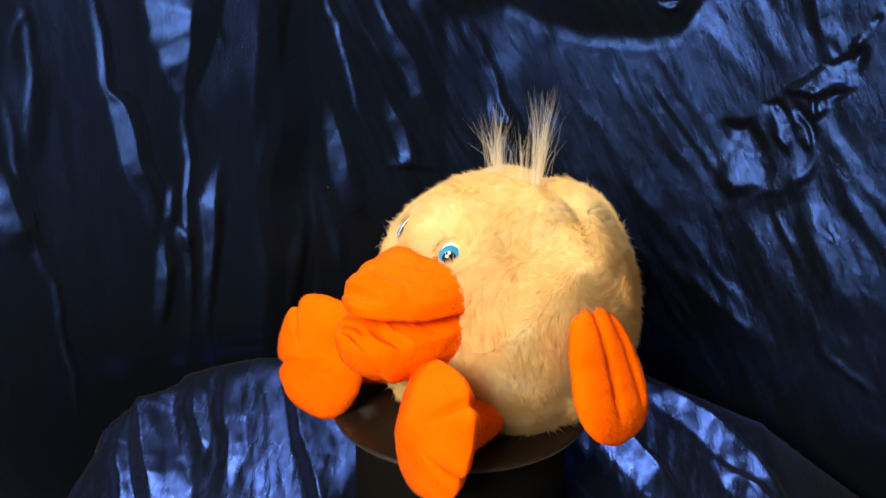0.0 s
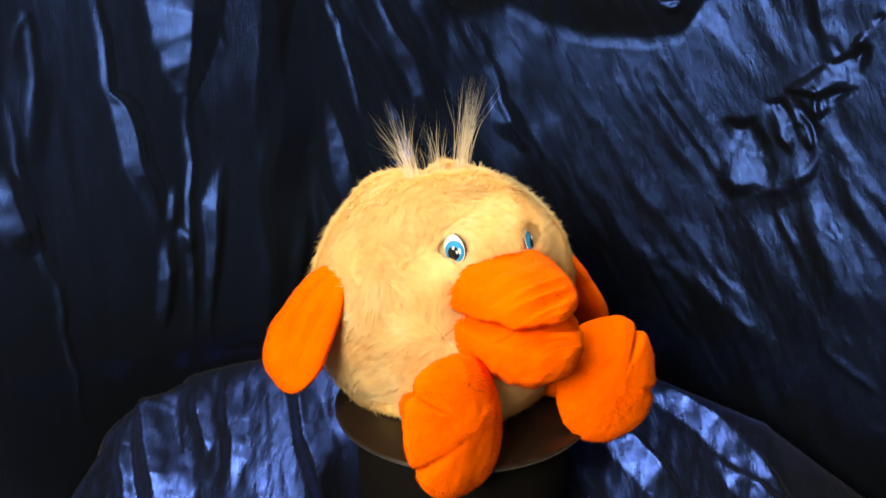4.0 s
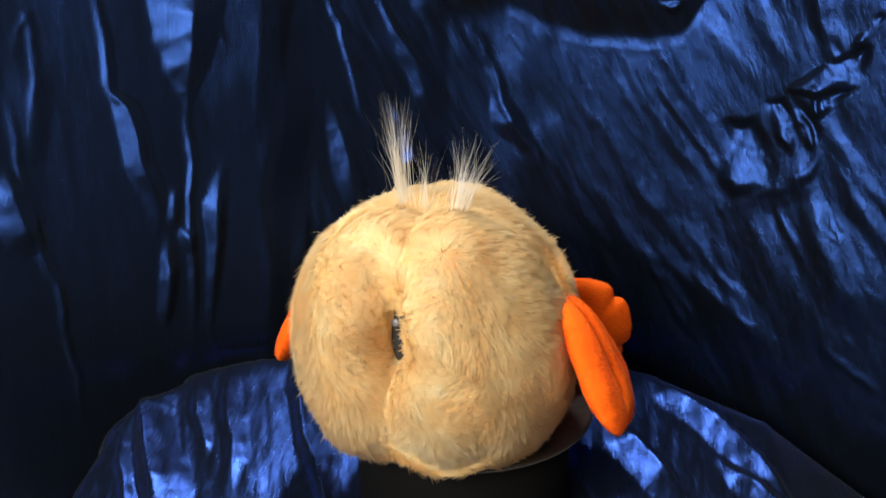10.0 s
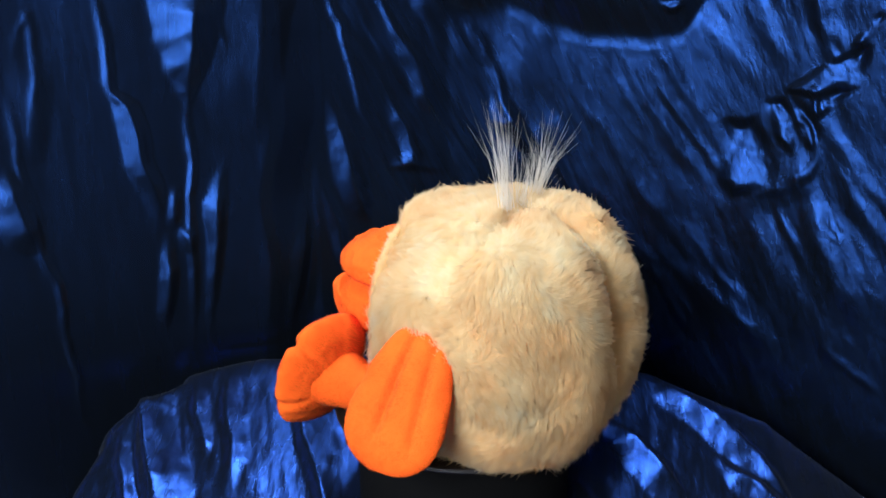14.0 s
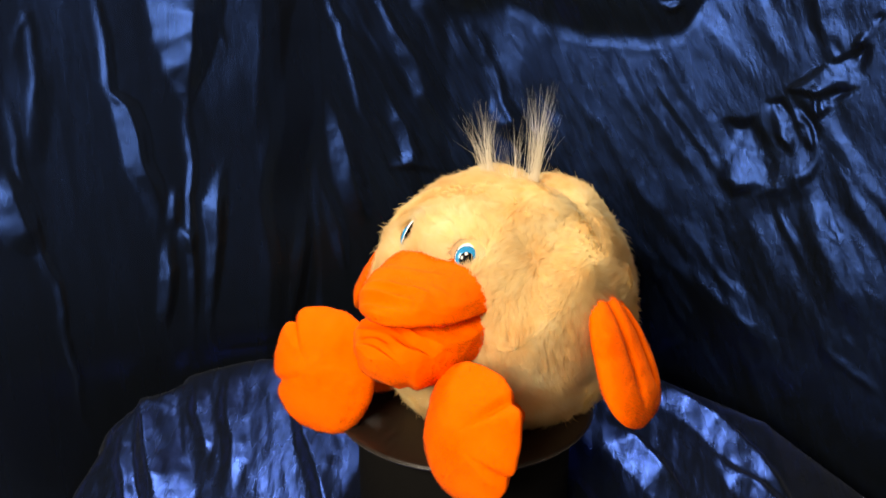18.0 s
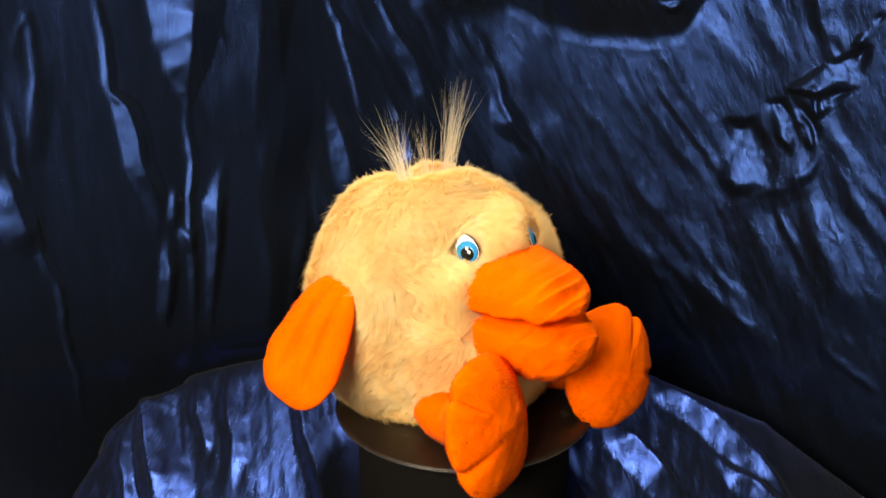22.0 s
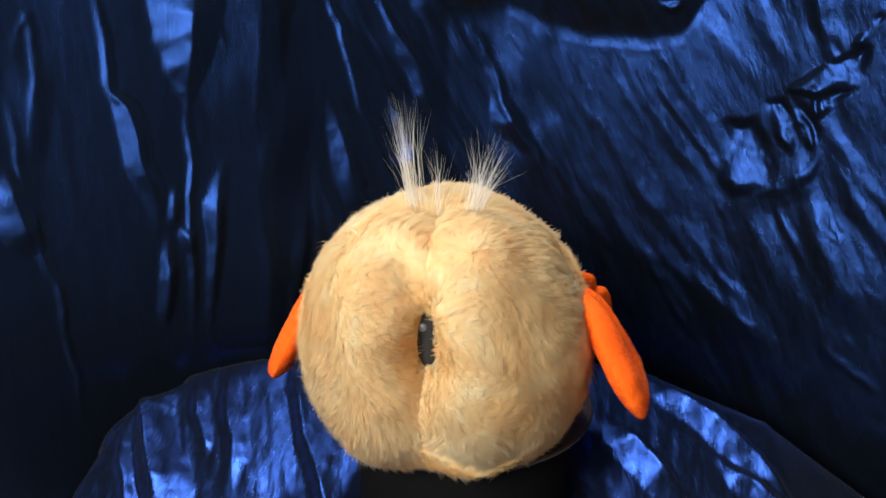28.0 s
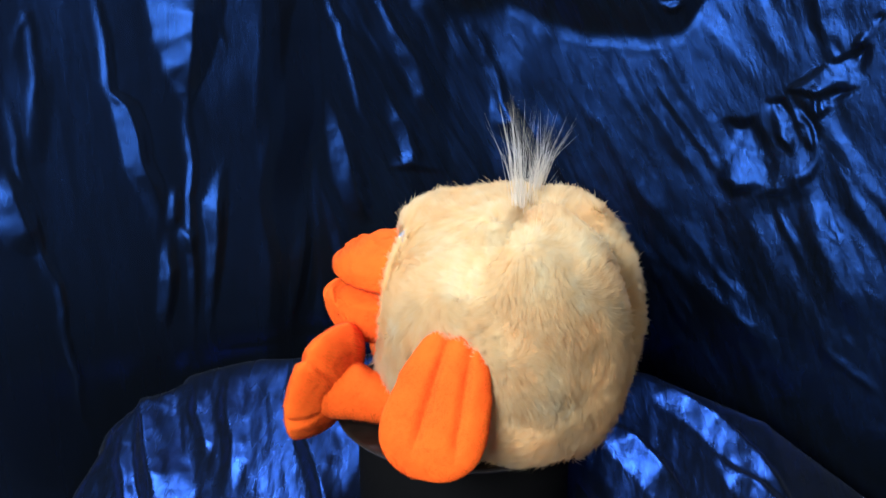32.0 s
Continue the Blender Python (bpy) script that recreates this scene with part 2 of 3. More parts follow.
def patch(sheet, ga, gb, rough, *corners, soft=0.018):
    """A crumpled plane with its own slopes ga, gb within convex corners, blended into the cloth over a border of that width."""
    c = np.array(corners)
    mid = c.mean(0)
    A, B = sheet.A + 0.0025 * value_noise(sheet.A * 60, sheet.B * 60, 51), sheet.B + 0.0025 * value_noise(sheet.A * 60, sheet.B * 60, 52)
    inside = np.full_like(A, 1.0)
    for p, q in zip(c, np.roll(c, -1, axis=0)):
        n = np.array([q[1] - p[1], p[0] - q[0]])
        n /= max(np.hypot(*n), 1e-9)
        if n @ (mid - p) < 0:
            n = -n
        inside = np.minimum(inside, (A - p[0]) * n[0] + (B - p[1]) * n[1])
    mask = np.clip(inside / min(soft, 0.7 * inside.max()) + 0.5, 0, 1)
    mask = mask * mask * (3 - 2 * mask)
    crumple = 0.0016 * (1 - 2 * np.abs(value_noise(A * 60 + B * 34, B * 34 - A * 14, 53))) + 0.0008 * value_noise(A * 150 + B * 70, B * 60, 54)
    plane = (sheet.h * mask).sum() / mask.sum() + ga * (A - mid[0]) + gb * (B - mid[1]) + rough * crumple
    sheet.h = sheet.h * (1 - mask) + mask * plane


def soften(h, rounds):
    for _ in range(rounds):
        p = np.pad(h, 1, mode="edge")
        h = (p[1:-1, 1:-1] * 4 + p[:-2, 1:-1] + p[2:, 1:-1] + p[1:-1, :-2] + p[1:-1, 2:]) / 8
    return h


wall = Sheet(-0.80, 0.80, -0.20, 0.52, 0.0022)
table = Sheet(-0.70, 0.75, -0.60, 0.30, 0.0025)
fold(wall, 0.1674, RIGHT, (0.095, 0.366, 0.0119, 0.0099), (0.12, 0.305, 0.0139, 0.0119), (0.162, 0.224, 0.0139, 0.0112), (0.209, 0.148, 0.0125, 0.0099), (0.274, 0.064, 0.0106, 0.0086))
fold(wall, 0.186, RIGHT, (0.153, 0.355, 0.0119, 0.0086), (0.186, 0.295, 0.0125, 0.0092), (0.227, 0.228, 0.0119, 0.0092), (0.264, 0.168, 0.0106, 0.0073))
fold(wall, 0.1798, RIGHT, (0.182, 0.374, 0.0073, 0.0092), (0.209, 0.326, 0.0106, 0.0092), (0.244, 0.267, 0.0119, 0.0073), (0.274, 0.208, 0.0092, 0.0066))
fold(wall, 0.06, RIGHT, (0.227, 0.399, 0.0119, 0.0158), (0.26, 0.347, 0.0125, 0.0165), (0.303, 0.297, 0.0106, 0.0119))
fold(wall, 0.06, RIGHT, (0.264, 0.417, 0.0119, 0.0132), (0.299, 0.361, 0.0125, 0.0139), (0.328, 0.329, 0.0073, 0.0073))
fold(wall, 0.1674, RIGHT, (0.312, 0.494, 0.0139, 0.0139), (0.351, 0.387, 0.0139, 0.0132), (0.383, 0.36, 0.0092, 0.0086))
fold(wall, 0.1798, RIGHT, (0.074, 0.253, 0.0086, 0.0073), (0.107, 0.188, 0.0106, 0.0112), (0.137, 0.136, 0.0106, 0.0112), (0.178, 0.07, 0.0086, 0.0086))
fold(wall, 0.1798, RIGHT, (0.095, 0.26, 0.0073, 0.0066), (0.12, 0.209, 0.0086, 0.0086), (0.145, 0.157, 0.0086, 0.0086))
fold(wall, 0.1674, RIGHT, (0.141, 0.17, 0.0092, 0.0086), (0.182, 0.112, 0.0119, 0.0112), (0.23, 0.056, 0.0106, 0.0099), (0.277, 0.002, 0.0073, 0.0066))
fold(wall, 0.1674, RIGHT, (0.19, 0.14, 0.0139, 0.0119), (0.227, 0.09, 0.0158, 0.0158), (0.274, 0.036, 0.0145, 0.0158), (0.315, -0.01, 0.0106, 0.0092))
fold(wall, 0.0744, RIGHT, (0.277, 0.183, 0.0264, 0.0185), (0.309, 0.143, 0.0317, 0.0277), (0.354, 0.093, 0.0317, 0.0297), (0.398, 0.035, 0.0211, 0.0211), (0.443, -0.002, 0.0106, 0.0092))
fold(wall, 0.124, RIGHT, (0.351, 0.218, 0.0158, 0.0112), (0.383, 0.161, 0.0178, 0.0165), (0.423, 0.104, 0.0178, 0.0165), (0.471, 0.037, 0.0125, 0.0112))
fold(wall, 0.1798, RIGHT, (0.389, 0.246, 0.0125, 0.0112), (0.423, 0.196, 0.0145, 0.0139), (0.464, 0.135, 0.0139, 0.0119))
fold(wall, 0.1674, RIGHT, (0.373, 0.286, 0.0106, 0.0099), (0.414, 0.231, 0.0119, 0.0119), (0.457, 0.177, 0.0106, 0.0099))
fold(wall, 0.1674, RIGHT, (0.141, 0.342, 0.0073, 0.0046), (0.17, 0.288, 0.0073, 0.0053), (0.205, 0.226, 0.0066, 0.0053))
fold(wall, 0.1674, RIGHT, (0.227, 0.15, 0.0073, 0.0066), (0.264, 0.102, 0.0086, 0.0086), (0.306, 0.057, 0.0073, 0.0073))
fold(wall, 0.1674, RIGHT, (0.322, 0.183, 0.0086, 0.0066), (0.354, 0.144, 0.0092, 0.0086), (0.386, 0.104, 0.0073, 0.0073))
fold(wall, 0.08, LEFT, (0.373, 0.274, 0.0092, 0.0079), (0.376, 0.239, 0.0092, 0.0066), (0.364, 0.221, 0.0092, 0.0066), (0.331, 0.206, 0.0092, 0.0079))
fold(wall, 0.1, LEFT, (0.373, 0.231, 0.0264, 0.0264), (0.325, 0.201, 0.029, 0.029), (0.27, 0.154, 0.0224, 0.0224))
fold(wall, 0.34, LEFT, (-0.382, 0.449, 0.0055, 0.0040), (-0.381, 0.406, 0.0069, 0.0041), (-0.376, 0.360, 0.0089, 0.0054), (-0.376, 0.311, 0.0069, 0.0041), (-0.362, 0.292, 0.0178, 0.0107), (-0.357, 0.254, 0.0205, 0.0123), (-0.355, 0.229, 0.0191, 0.0115), (-0.348, 0.204, 0.0191, 0.0115), (-0.346, 0.178, 0.0137, 0.0082), (-0.350, 0.134, 0.0055, 0.0040))
fold(wall, 0.3, LEFT, (-0.282, 0.461, 0.0540, 0.0324), (-0.288, 0.404, 0.0484, 0.0291), (-0.293, 0.369, 0.0400, 0.0240), (-0.297, 0.338, 0.0289, 0.0173), (-0.301, 0.307, 0.0137, 0.0082), (-0.303, 0.282, 0.0062, 0.0040))
fold(wall, 0.5, LEFT, (-0.300, 0.313, 0.0055, 0.0040), (-0.306, 0.219, 0.0062, 0.0040), (-0.308, 0.155, 0.0062, 0.0040), (-0.311, 0.090, 0.0069, 0.0041), (-0.322, -0.002, 0.0056, 0.0040))
fold(wall, 0.4, LEFT, (-0.335, 0.148, 0.0110, 0.0066), (-0.341, 0.094, 0.0151, 0.0091), (-0.345, 0.061, 0.0125, 0.0075), (-0.348, 0.035, 0.0042, 0.0040))
fold(wall, 0.34, LEFT, (-0.323, 0.201, 0.0082, 0.0049), (-0.327, 0.176, 0.0096, 0.0057), (-0.330, 0.151, 0.0082, 0.0049))
fold(wall, 0.3, LEFT, (-0.323, 0.160, 0.0055, 0.0040), (-0.317, 0.140, 0.0123, 0.0074), (-0.316, 0.123, 0.0096, 0.0058))
fold(wall, 0.42, LEFT, (-0.269, 0.229, 0.0055, 0.0040), (-0.278, 0.178, 0.0164, 0.0099), (-0.284, 0.133, 0.0124, 0.0074), (-0.292, 0.082, 0.0083, 0.0050), (-0.305, -0.005, 0.0063, 0.0040))
fold(wall, 0.5, LEFT, (-0.185, 0.182, 0.0069, 0.0042), (-0.190, 0.117, 0.0139, 0.0083), (-0.199, 0.065, 0.0125, 0.0075), (-0.213, -0.011, 0.0071, 0.0042))
fold(wall, 0.3, LEFT, (-0.491, 0.236, 0.0109, 0.0044), (-0.485, 0.206, 0.0232, 0.0093), (-0.477, 0.170, 0.0273, 0.0109), (-0.469, 0.144, 0.0096, 0.0040))
fold(wall, 0.5, LEFT, (-0.477, 0.323, 0.0055, 0.0040), (-0.476, 0.235, 0.0061, 0.0040), (-0.471, 0.175, 0.0068, 0.0041), (-0.464, 0.142, 0.0068, 0.0041), (-0.456, 0.109, 0.0069, 0.0041), (-0.454, 0.047, 0.0069, 0.0041), (-0.452, -0.017, 0.0063, 0.0040), (-0.454, -0.080, 0.0057, 0.0040))
fold(wall, 0.16, LEFT, (-0.467, 0.346, 0.0069, 0.0041), (-0.457, 0.381, 0.0069, 0.0042), (-0.448, 0.394, 0.0062, 0.0040), (-0.443, 0.374, 0.0069, 0.0041), (-0.445, 0.333, 0.0062, 0.0040), (-0.455, 0.269, 0.0137, 0.0082), (-0.461, 0.233, 0.0068, 0.0041))
fold(wall, 0.07, LEFT, (-0.447, 0.351, 0.0276, 0.0165), (-0.454, 0.292, 0.0301, 0.0181), (-0.464, 0.234, 0.0205, 0.0123))
fold(wall, 0.2, LEFT, (-0.272, 0.436, 0.0042, 0.0040), (-0.271, 0.404, 0.0055, 0.0040), (-0.265, 0.368, 0.0069, 0.0041), (-0.260, 0.349, 0.0055, 0.0040))
fold(wall, 0.09, LEFT, (-0.205, 0.479, 0.0903, 0.0316), (-0.216, 0.402, 0.0903, 0.0316), (-0.225, 0.329, 0.0757, 0.0265), (-0.237, 0.240, 0.0411, 0.0144))
fold(wall, 0.34, LEFT, (-0.159, 0.296, 0.0056, 0.0040), (-0.141, 0.250, 0.0181, 0.0108), (-0.128, 0.206, 0.0250, 0.0150), (-0.117, 0.159, 0.0181, 0.0108), (-0.110, 0.131, 0.0056, 0.0040))
fold(wall, 0.4, LEFT, (-0.149, 0.453, 0.0056, 0.0040), (-0.144, 0.401, 0.0070, 0.0042), (-0.136, 0.373, 0.0091, 0.0055), (-0.132, 0.344, 0.0063, 0.0040), (-0.117, 0.272, 0.0063, 0.0040), (-0.086, 0.184, 0.0063, 0.0040))
fold(wall, 0.34, LEFT, (-0.085, 0.295, 0.0056, 0.0040), (-0.070, 0.258, 0.0153, 0.0092), (-0.056, 0.218, 0.0194, 0.0116), (-0.051, 0.190, 0.0070, 0.0042))
fold(wall, 0.26, RIGHT, (-0.093, 0.200, 0.0042, 0.0070), (-0.057, 0.203, 0.0083, 0.0139), (-0.018, 0.193, 0.0042, 0.0070))
fold(wall, 0.26, LEFT, (-0.171, 0.207, 0.0042, 0.0040), (-0.154, 0.153, 0.0111, 0.0067), (-0.143, 0.107, 0.0139, 0.0084), (-0.138, 0.057, 0.0056, 0.0040))
fold(wall, 0.3, LEFT, (-0.103, 0.453, 0.0056, 0.0040), (-0.096, 0.401, 0.0063, 0.0040), (-0.084, 0.371, 0.0076, 0.0046), (-0.058, 0.330, 0.0152, 0.0091), (-0.043, 0.290, 0.0153, 0.0092), (-0.020, 0.254, 0.0070, 0.0042), (0.023, 0.181, 0.0056, 0.0040))
fold(wall, 0.34, LEFT, (0.010, 0.365, 0.0055, 0.0040), (0.026, 0.325, 0.0076, 0.0046), (0.040, 0.286, 0.0125, 0.0075), (0.051, 0.253, 0.0238, 0.0143), (0.072, 0.219, 0.0098, 0.0059), (0.096, 0.173, 0.0071, 0.0042), (0.114, 0.133, 0.0057, 0.0040))
fold(table, 0.32, RIGHT, (-0.335, 0.133, 0.0052, 0.0209), (-0.351, 0.112, 0.0070, 0.0280), (-0.364, 0.094, 0.0109, 0.0437), (-0.336, 0.029, 0.0107, 0.0427), (-0.316, -0.018, 0.0108, 0.0433), (-0.295, -0.076, 0.0092, 0.0367))
fold(table, 0.32, RIGHT, (-0.374, 0.091, 0.0040, 0.0084), (-0.361, 0.021, 0.0080, 0.0199), (-0.347, -0.019, 0.0075, 0.0187), (-0.331, -0.059, 0.0047, 0.0116))
fold(table, 0.3, RIGHT, (-0.316, 0.148, 0.0059, 0.0098), (-0.301, 0.105, 0.0085, 0.0142), (-0.279, 0.055, 0.0060, 0.0100), (-0.269, 0.035, 0.0040, 0.0043))
fold(table, 0.3, RIGHT, (-0.284, 0.158, 0.0051, 0.0084), (-0.259, 0.089, 0.0103, 0.0171), (-0.246, 0.034, 0.0104, 0.0173), (-0.235, -0.002, 0.0040, 0.0058))
fold(table, 0.28, RIGHT, (-0.209, 0.177, 0.0040, 0.0112), (-0.193, 0.130, 0.0081, 0.0271), (-0.162, 0.044, 0.0092, 0.0307), (-0.135, -0.022, 0.0103, 0.0344), (-0.115, -0.073, 0.0090, 0.0300))
fold(table, 0.37, LEFT, (0.156, 0.107, 0.0060, 0.0040), (0.185, 0.072, 0.0315, 0.0110), (0.209, 0.038, 0.0347, 0.0121), (0.219, -0.004, 0.0199, 0.0069))
fold(table, 0.37, LEFT, (0.206, 0.175, 0.0073, 0.0040), (0.247, 0.156, 0.0305, 0.0107), (0.288, 0.118, 0.0320, 0.0112), (0.317, 0.072, 0.0306, 0.0107), (0.334, 0.015, 0.0312, 0.0109), (0.339, -0.031, 0.0227, 0.0079))
fold(table, 0.35, LEFT, (0.270, 0.073, 0.0059, 0.0040), (0.298, 0.037, 0.0207, 0.0083), (0.321, 0.005, 0.0239, 0.0095), (0.329, -0.027, 0.0151, 0.0060))
fold(table, 0.37, LEFT, (0.103, 0.028, 0.0062, 0.0040), (0.124, 0.007, 0.0233, 0.0081), (0.139, -0.019, 0.0293, 0.0103), (0.146, -0.059, 0.0231, 0.0081))
fold(wall, 0.12, RIGHT, (0.277, 0.180, 0.0041, 0.0069), (0.338, 0.197, 0.0065, 0.0108), (0.369, 0.221, 0.0064, 0.0107), (0.371, 0.274, 0.0040, 0.0053))
fold(wall, 0.2, RIGHT, (0.176, 0.140, 0.0040, 0.0056), (0.203, 0.087, 0.0059, 0.0099), (0.238, 0.029, 0.0060, 0.0100), (0.274, -0.016, 0.0040, 0.0057))
fold(wall, 0.11, RIGHT, (0.238, 0.093, 0.0042, 0.0070), (0.273, 0.059, 0.0169, 0.0281), (0.315, 0.028, 0.0185, 0.0309), (0.345, 0.008, 0.0067, 0.0112))
fold(wall, 0.07, RIGHT, (0.352, 0.181, 0.0081, 0.0135), (0.383, 0.142, 0.0284, 0.0473), (0.420, 0.093, 0.0326, 0.0543), (0.444, 0.034, 0.0124, 0.0206))
fold(wall, 0.2, RIGHT, (0.373, 0.172, 0.0040, 0.0054), (0.406, 0.147, 0.0049, 0.0081), (0.441, 0.104, 0.0049, 0.0081), (0.466, 0.065, 0.0040, 0.0054))
fold(wall, 0.2, RIGHT, (0.393, 0.028, 0.0040, 0.0055), (0.425, 0.008, 0.0058, 0.0097), (0.458, -0.010, 0.0050, 0.0083), (0.479, -0.019, 0.0040, 0.0056))
fold(wall, 0.24, RIGHT, (0.186, 0.330, 0.0040, 0.0055), (0.224, 0.262, 0.0049, 0.0082), (0.271, 0.186, 0.0040, 0.0055))

# small crinkles: upright on one side, slanting on the other
slant = 1 / (1 + np.exp(-(wall.A + 0.12) / 0.05))
u1, v1 = wall.A, wall.B
u2, v2 = wall.A * 0.88 + wall.B * 0.47, wall.B * 0.88 - wall.A * 0.47
patchy = np.clip(0.75 + 1.0 * value_noise(u2 * 12, v2 * 7, 17), 0.2, 1.5)
CRINKLE = np.zeros_like(wall.h)
for scale, long, amount, plainer, seed in ((13, 1.8, 0.002, 0.5, 11), (42, 5.0, 0.0013, 0.3, 12), (95, 9, 0.0005, 0.25, 13), (165, 14, 0.0003, 0.15, 14)):
    CRINKLE += amount * (value_noise(u1 * scale, v1 * long, seed) * (1 - slant) * plainer + value_noise(u2 * scale + 0.8 * value_noise(u2 * 20, v2 * 20, seed + 30), v2 * long, seed + 7) * slant * patchy)
wall.h += 0.008 * value_noise(wall.A * 6, wall.B * 4, 21)
lean_in = np.logaddexp(0, (wall.A - 0.14) / 0.03) * 0.03
foot_up = np.clip((wall.B + 0.2) / 0.45, 0, 1)
wall.h += 0.16 * lean_in * foot_up * (2 - foot_up)
wall.h -= 0.16 * wall.B * np.clip((0.12 - wall.A) / 0.29, 0, 1)
wall.h -= 0.2 * (np.clip(wall.A, -0.17, 0.12) + 0.17) + 0.14 * (np.clip(wall.A, -0.17, -0.02) + 0.17)
valley = -0.21 - 0.06 * (0.5 - wall.B) + 0.009 * value_noise(wall.B * 11, wall.A * 4, 61)
for start, wide in ((0.0, 0.055), (0.012, 0.035)):
    wall.h -= 0.3 * (np.clip(wall.A, valley + start, valley + start + wide) - valley)
wall.h += 0.04 * np.logaddexp(0, (wall.B - 0.24) / 0.02) * 0.02 * slant
wall.h += 0.07 * np.logaddexp(0, (0.2 - wall.B) / 0.02) * 0.02 * slant * np.clip((wall.A - 0.08) / 0.1, 0, 1)
# a dark hollow under the top edge, over a rounded swag
rim = np.interp(wall.A, (-0.114, -0.077, 0.044, 0.079, 0.128, 0.190, 0.216, 0.234, 0.242), (0.376, 0.367, 0.397, 0.373, 0.359, 0.357, 0.364, 0.401, 0.426))
hollow = np.clip((wall.A + 0.06) / 0.06, 0, 1) * np.clip((0.25 - wall.A) / 0.04, 0, 1)
wall.h += 0.42 * np.logaddexp(0, (wall.B - rim) / 0.006) * 0.006 * hollow
wall.h += 0.16 * (np.clip(rim - wall.B, -0.004, 0.012) + 0.004) * hollow * np.clip((wall.A - 0.03) / 0.03, 0, 1)
wall.h -= 0.045 * wall.B * slant
wall.h -= 0.25 * np.logaddexp(0, (0.05 - wall.B) / 0.03) * 0.03 * np.clip((-0.1 - wall.A) / 0.1, 0, 1)
# the hanging cloth sinks into the crease at its foot
wall.h -= 0.008 * (wall.A < 0.12) * np.exp(-np.maximum(wall.B, 0) / 0.02) / (1 + np.exp((-0.3 - wall.A) / 0.02))

wall.h += CRINKLE
patch(wall, 0.05, -0.2, 1.3, (0.321, 0.314), (0.361, 0.337), (0.397, 0.368), (0.406, 0.362), (0.403, 0.329), (0.361, 0.300))
patch(wall, 0.05, -0.2, 1.3, (0.339, 0.302), (0.360, 0.307), (0.396, 0.314), (0.366, 0.286), (0.356, 0.287))
patch(wall, 0.03, -0.22, 1.2, (0.303, 0.292), (0.321, 0.298), (0.341, 0.261), (0.339, 0.241), (0.320, 0.256))
patch(wall, 0.03, -0.22, 1.3, (0.328, 0.291), (0.345, 0.291), (0.371, 0.269), (0.363, 0.249), (0.344, 0.262))
patch(wall, 0.0, -0.25, 0.7, (0.269, 0.262), (0.290, 0.268), (0.323, 0.217), (0.315, 0.198), (0.282, 0.187), (0.270, 0.200))
patch(wall, 0.1, -0.2, 1.0, (0.187, 0.407), (0.219, 0.406), (0.216, 0.396), (0.204, 0.391))
patch(wall, 0.08, -0.17, 1.2, (0.389, 0.365), (0.403, 0.366), (0.418, 0.393), (0.413, 0.397), (0.401, 0.379))
wall.h = soften(wall.h, 2)
r = np.hypot(table.A, table.B)
ang = np.arctan2(table.A, table.B + 0.9)
for scale, long, amount, seed in ((14, 3, 0.0016, 31), (40, 7, 0.0004, 32), (70, 34, 0.0006, 36), (110, 16, 0.0004, 33), (200, 30, 0.0002, 34)):
    table.h += amount * value_noise(ang * scale * 1.2, np.hypot(table.A, table.B + 0.9) * long, seed)
table.h *= np.clip((r - 0.115) / 0.03, 0, 1)
around = np.clip((r - 0.06) / 0.03, 0, 1)
table.h -= 0.30 * np.maximum(0.19 - table.B, 0) * around * around * (3 - 2 * around)
# the cloth falls over the table's edge
edge = np.interp(table.B, (-0.6, -0.1, 0.03, 0.1, 0.15, 0.3), (-0.41, -0.405, -0.396, -0.386, -0.335, -0.3)) + 0.006 * value_noise(table.B * 40, table.B * 0, 35)
table.h -= 3.0 * np.logaddexp(0, (edge - table.A) / 0.004) * 0.004
table.h -= 2.0 * np.logaddexp(0, (table.B - 0.012 - np.interp(table.A, *zip(*CREASE))) / 0.01) * 0.01
table.h -= 0.12 * np.maximum(table.A - 0.12, 0) + 0.4 * np.clip(table.A - 0.345, 0, 0.12)
table.h = soften(table.h, 1)

s, line, normal = crease_curve()
sx, sy = (np.interp(wall.A, s, line[:, k]) for k in (0, 1))
nx, ny = (np.interp(wall.A, s, normal[:, k]) for k in (0, 1))
out = LEAN * wall.B - wall.h
cloth = np.stack([sx + nx * out, sy + ny * out, wall.B + 0.0 * out], -1).reshape(-1, 3)
tagged(part("backdrop_cloth", mesh_of("backdrop_cloth", cloth, grid_faces(*wall.A.shape), WALL_SATIN_DIM)),
       "crinkled dark blue satin cloth hanging in folds, in a dimmed colour", "fabric backdrop", kind="structure")
cloth = np.stack([table.A, table.B, table.h], -1).reshape(-1, 3)
tagged(part("table_cloth", mesh_of("table_cloth", cloth, grid_faces(*table.A.shape), TABLE_SATIN_LIT)),
       "shiny dark blue satin cloth spread in folds, shine partly in its colour", "tablecloth")

# ---------------------------------------------------------------- turntable
PLATTER = 0.05
turntable = tagged(new("turntable"), "round black plastic display turntable under the plush duck", "turntable")
turned("base", [(0.0, -0.095), (0.1, -0.095), (0.104, -0.09), (0.104, 0.038), (0.1, 0.042), (0.0, 0.042)], BLACK_PLASTIC, turntable)
platter = turned("platter", [(0.0, -0.008), (0.117, -0.008), (0.1225, -0.0065), (0.1248, -0.0035), (0.1248, -0.0018), (0.1238, -0.0006), (0.122, 0.0), (0.0, 0.0)],
                 PLATTER_TOP, turntable)
platter.location = (0, 0, PLATTER)
turned("rim", [(0.1246, -0.0042), (0.1252, -0.0036), (0.1252, -0.0026), (0.1246, -0.002), (0.1242, -0.003), (0.1246, -0.0042)], RIM_HIGHLIGHT, platter, "thin glossy rim, lightened for its highlight")

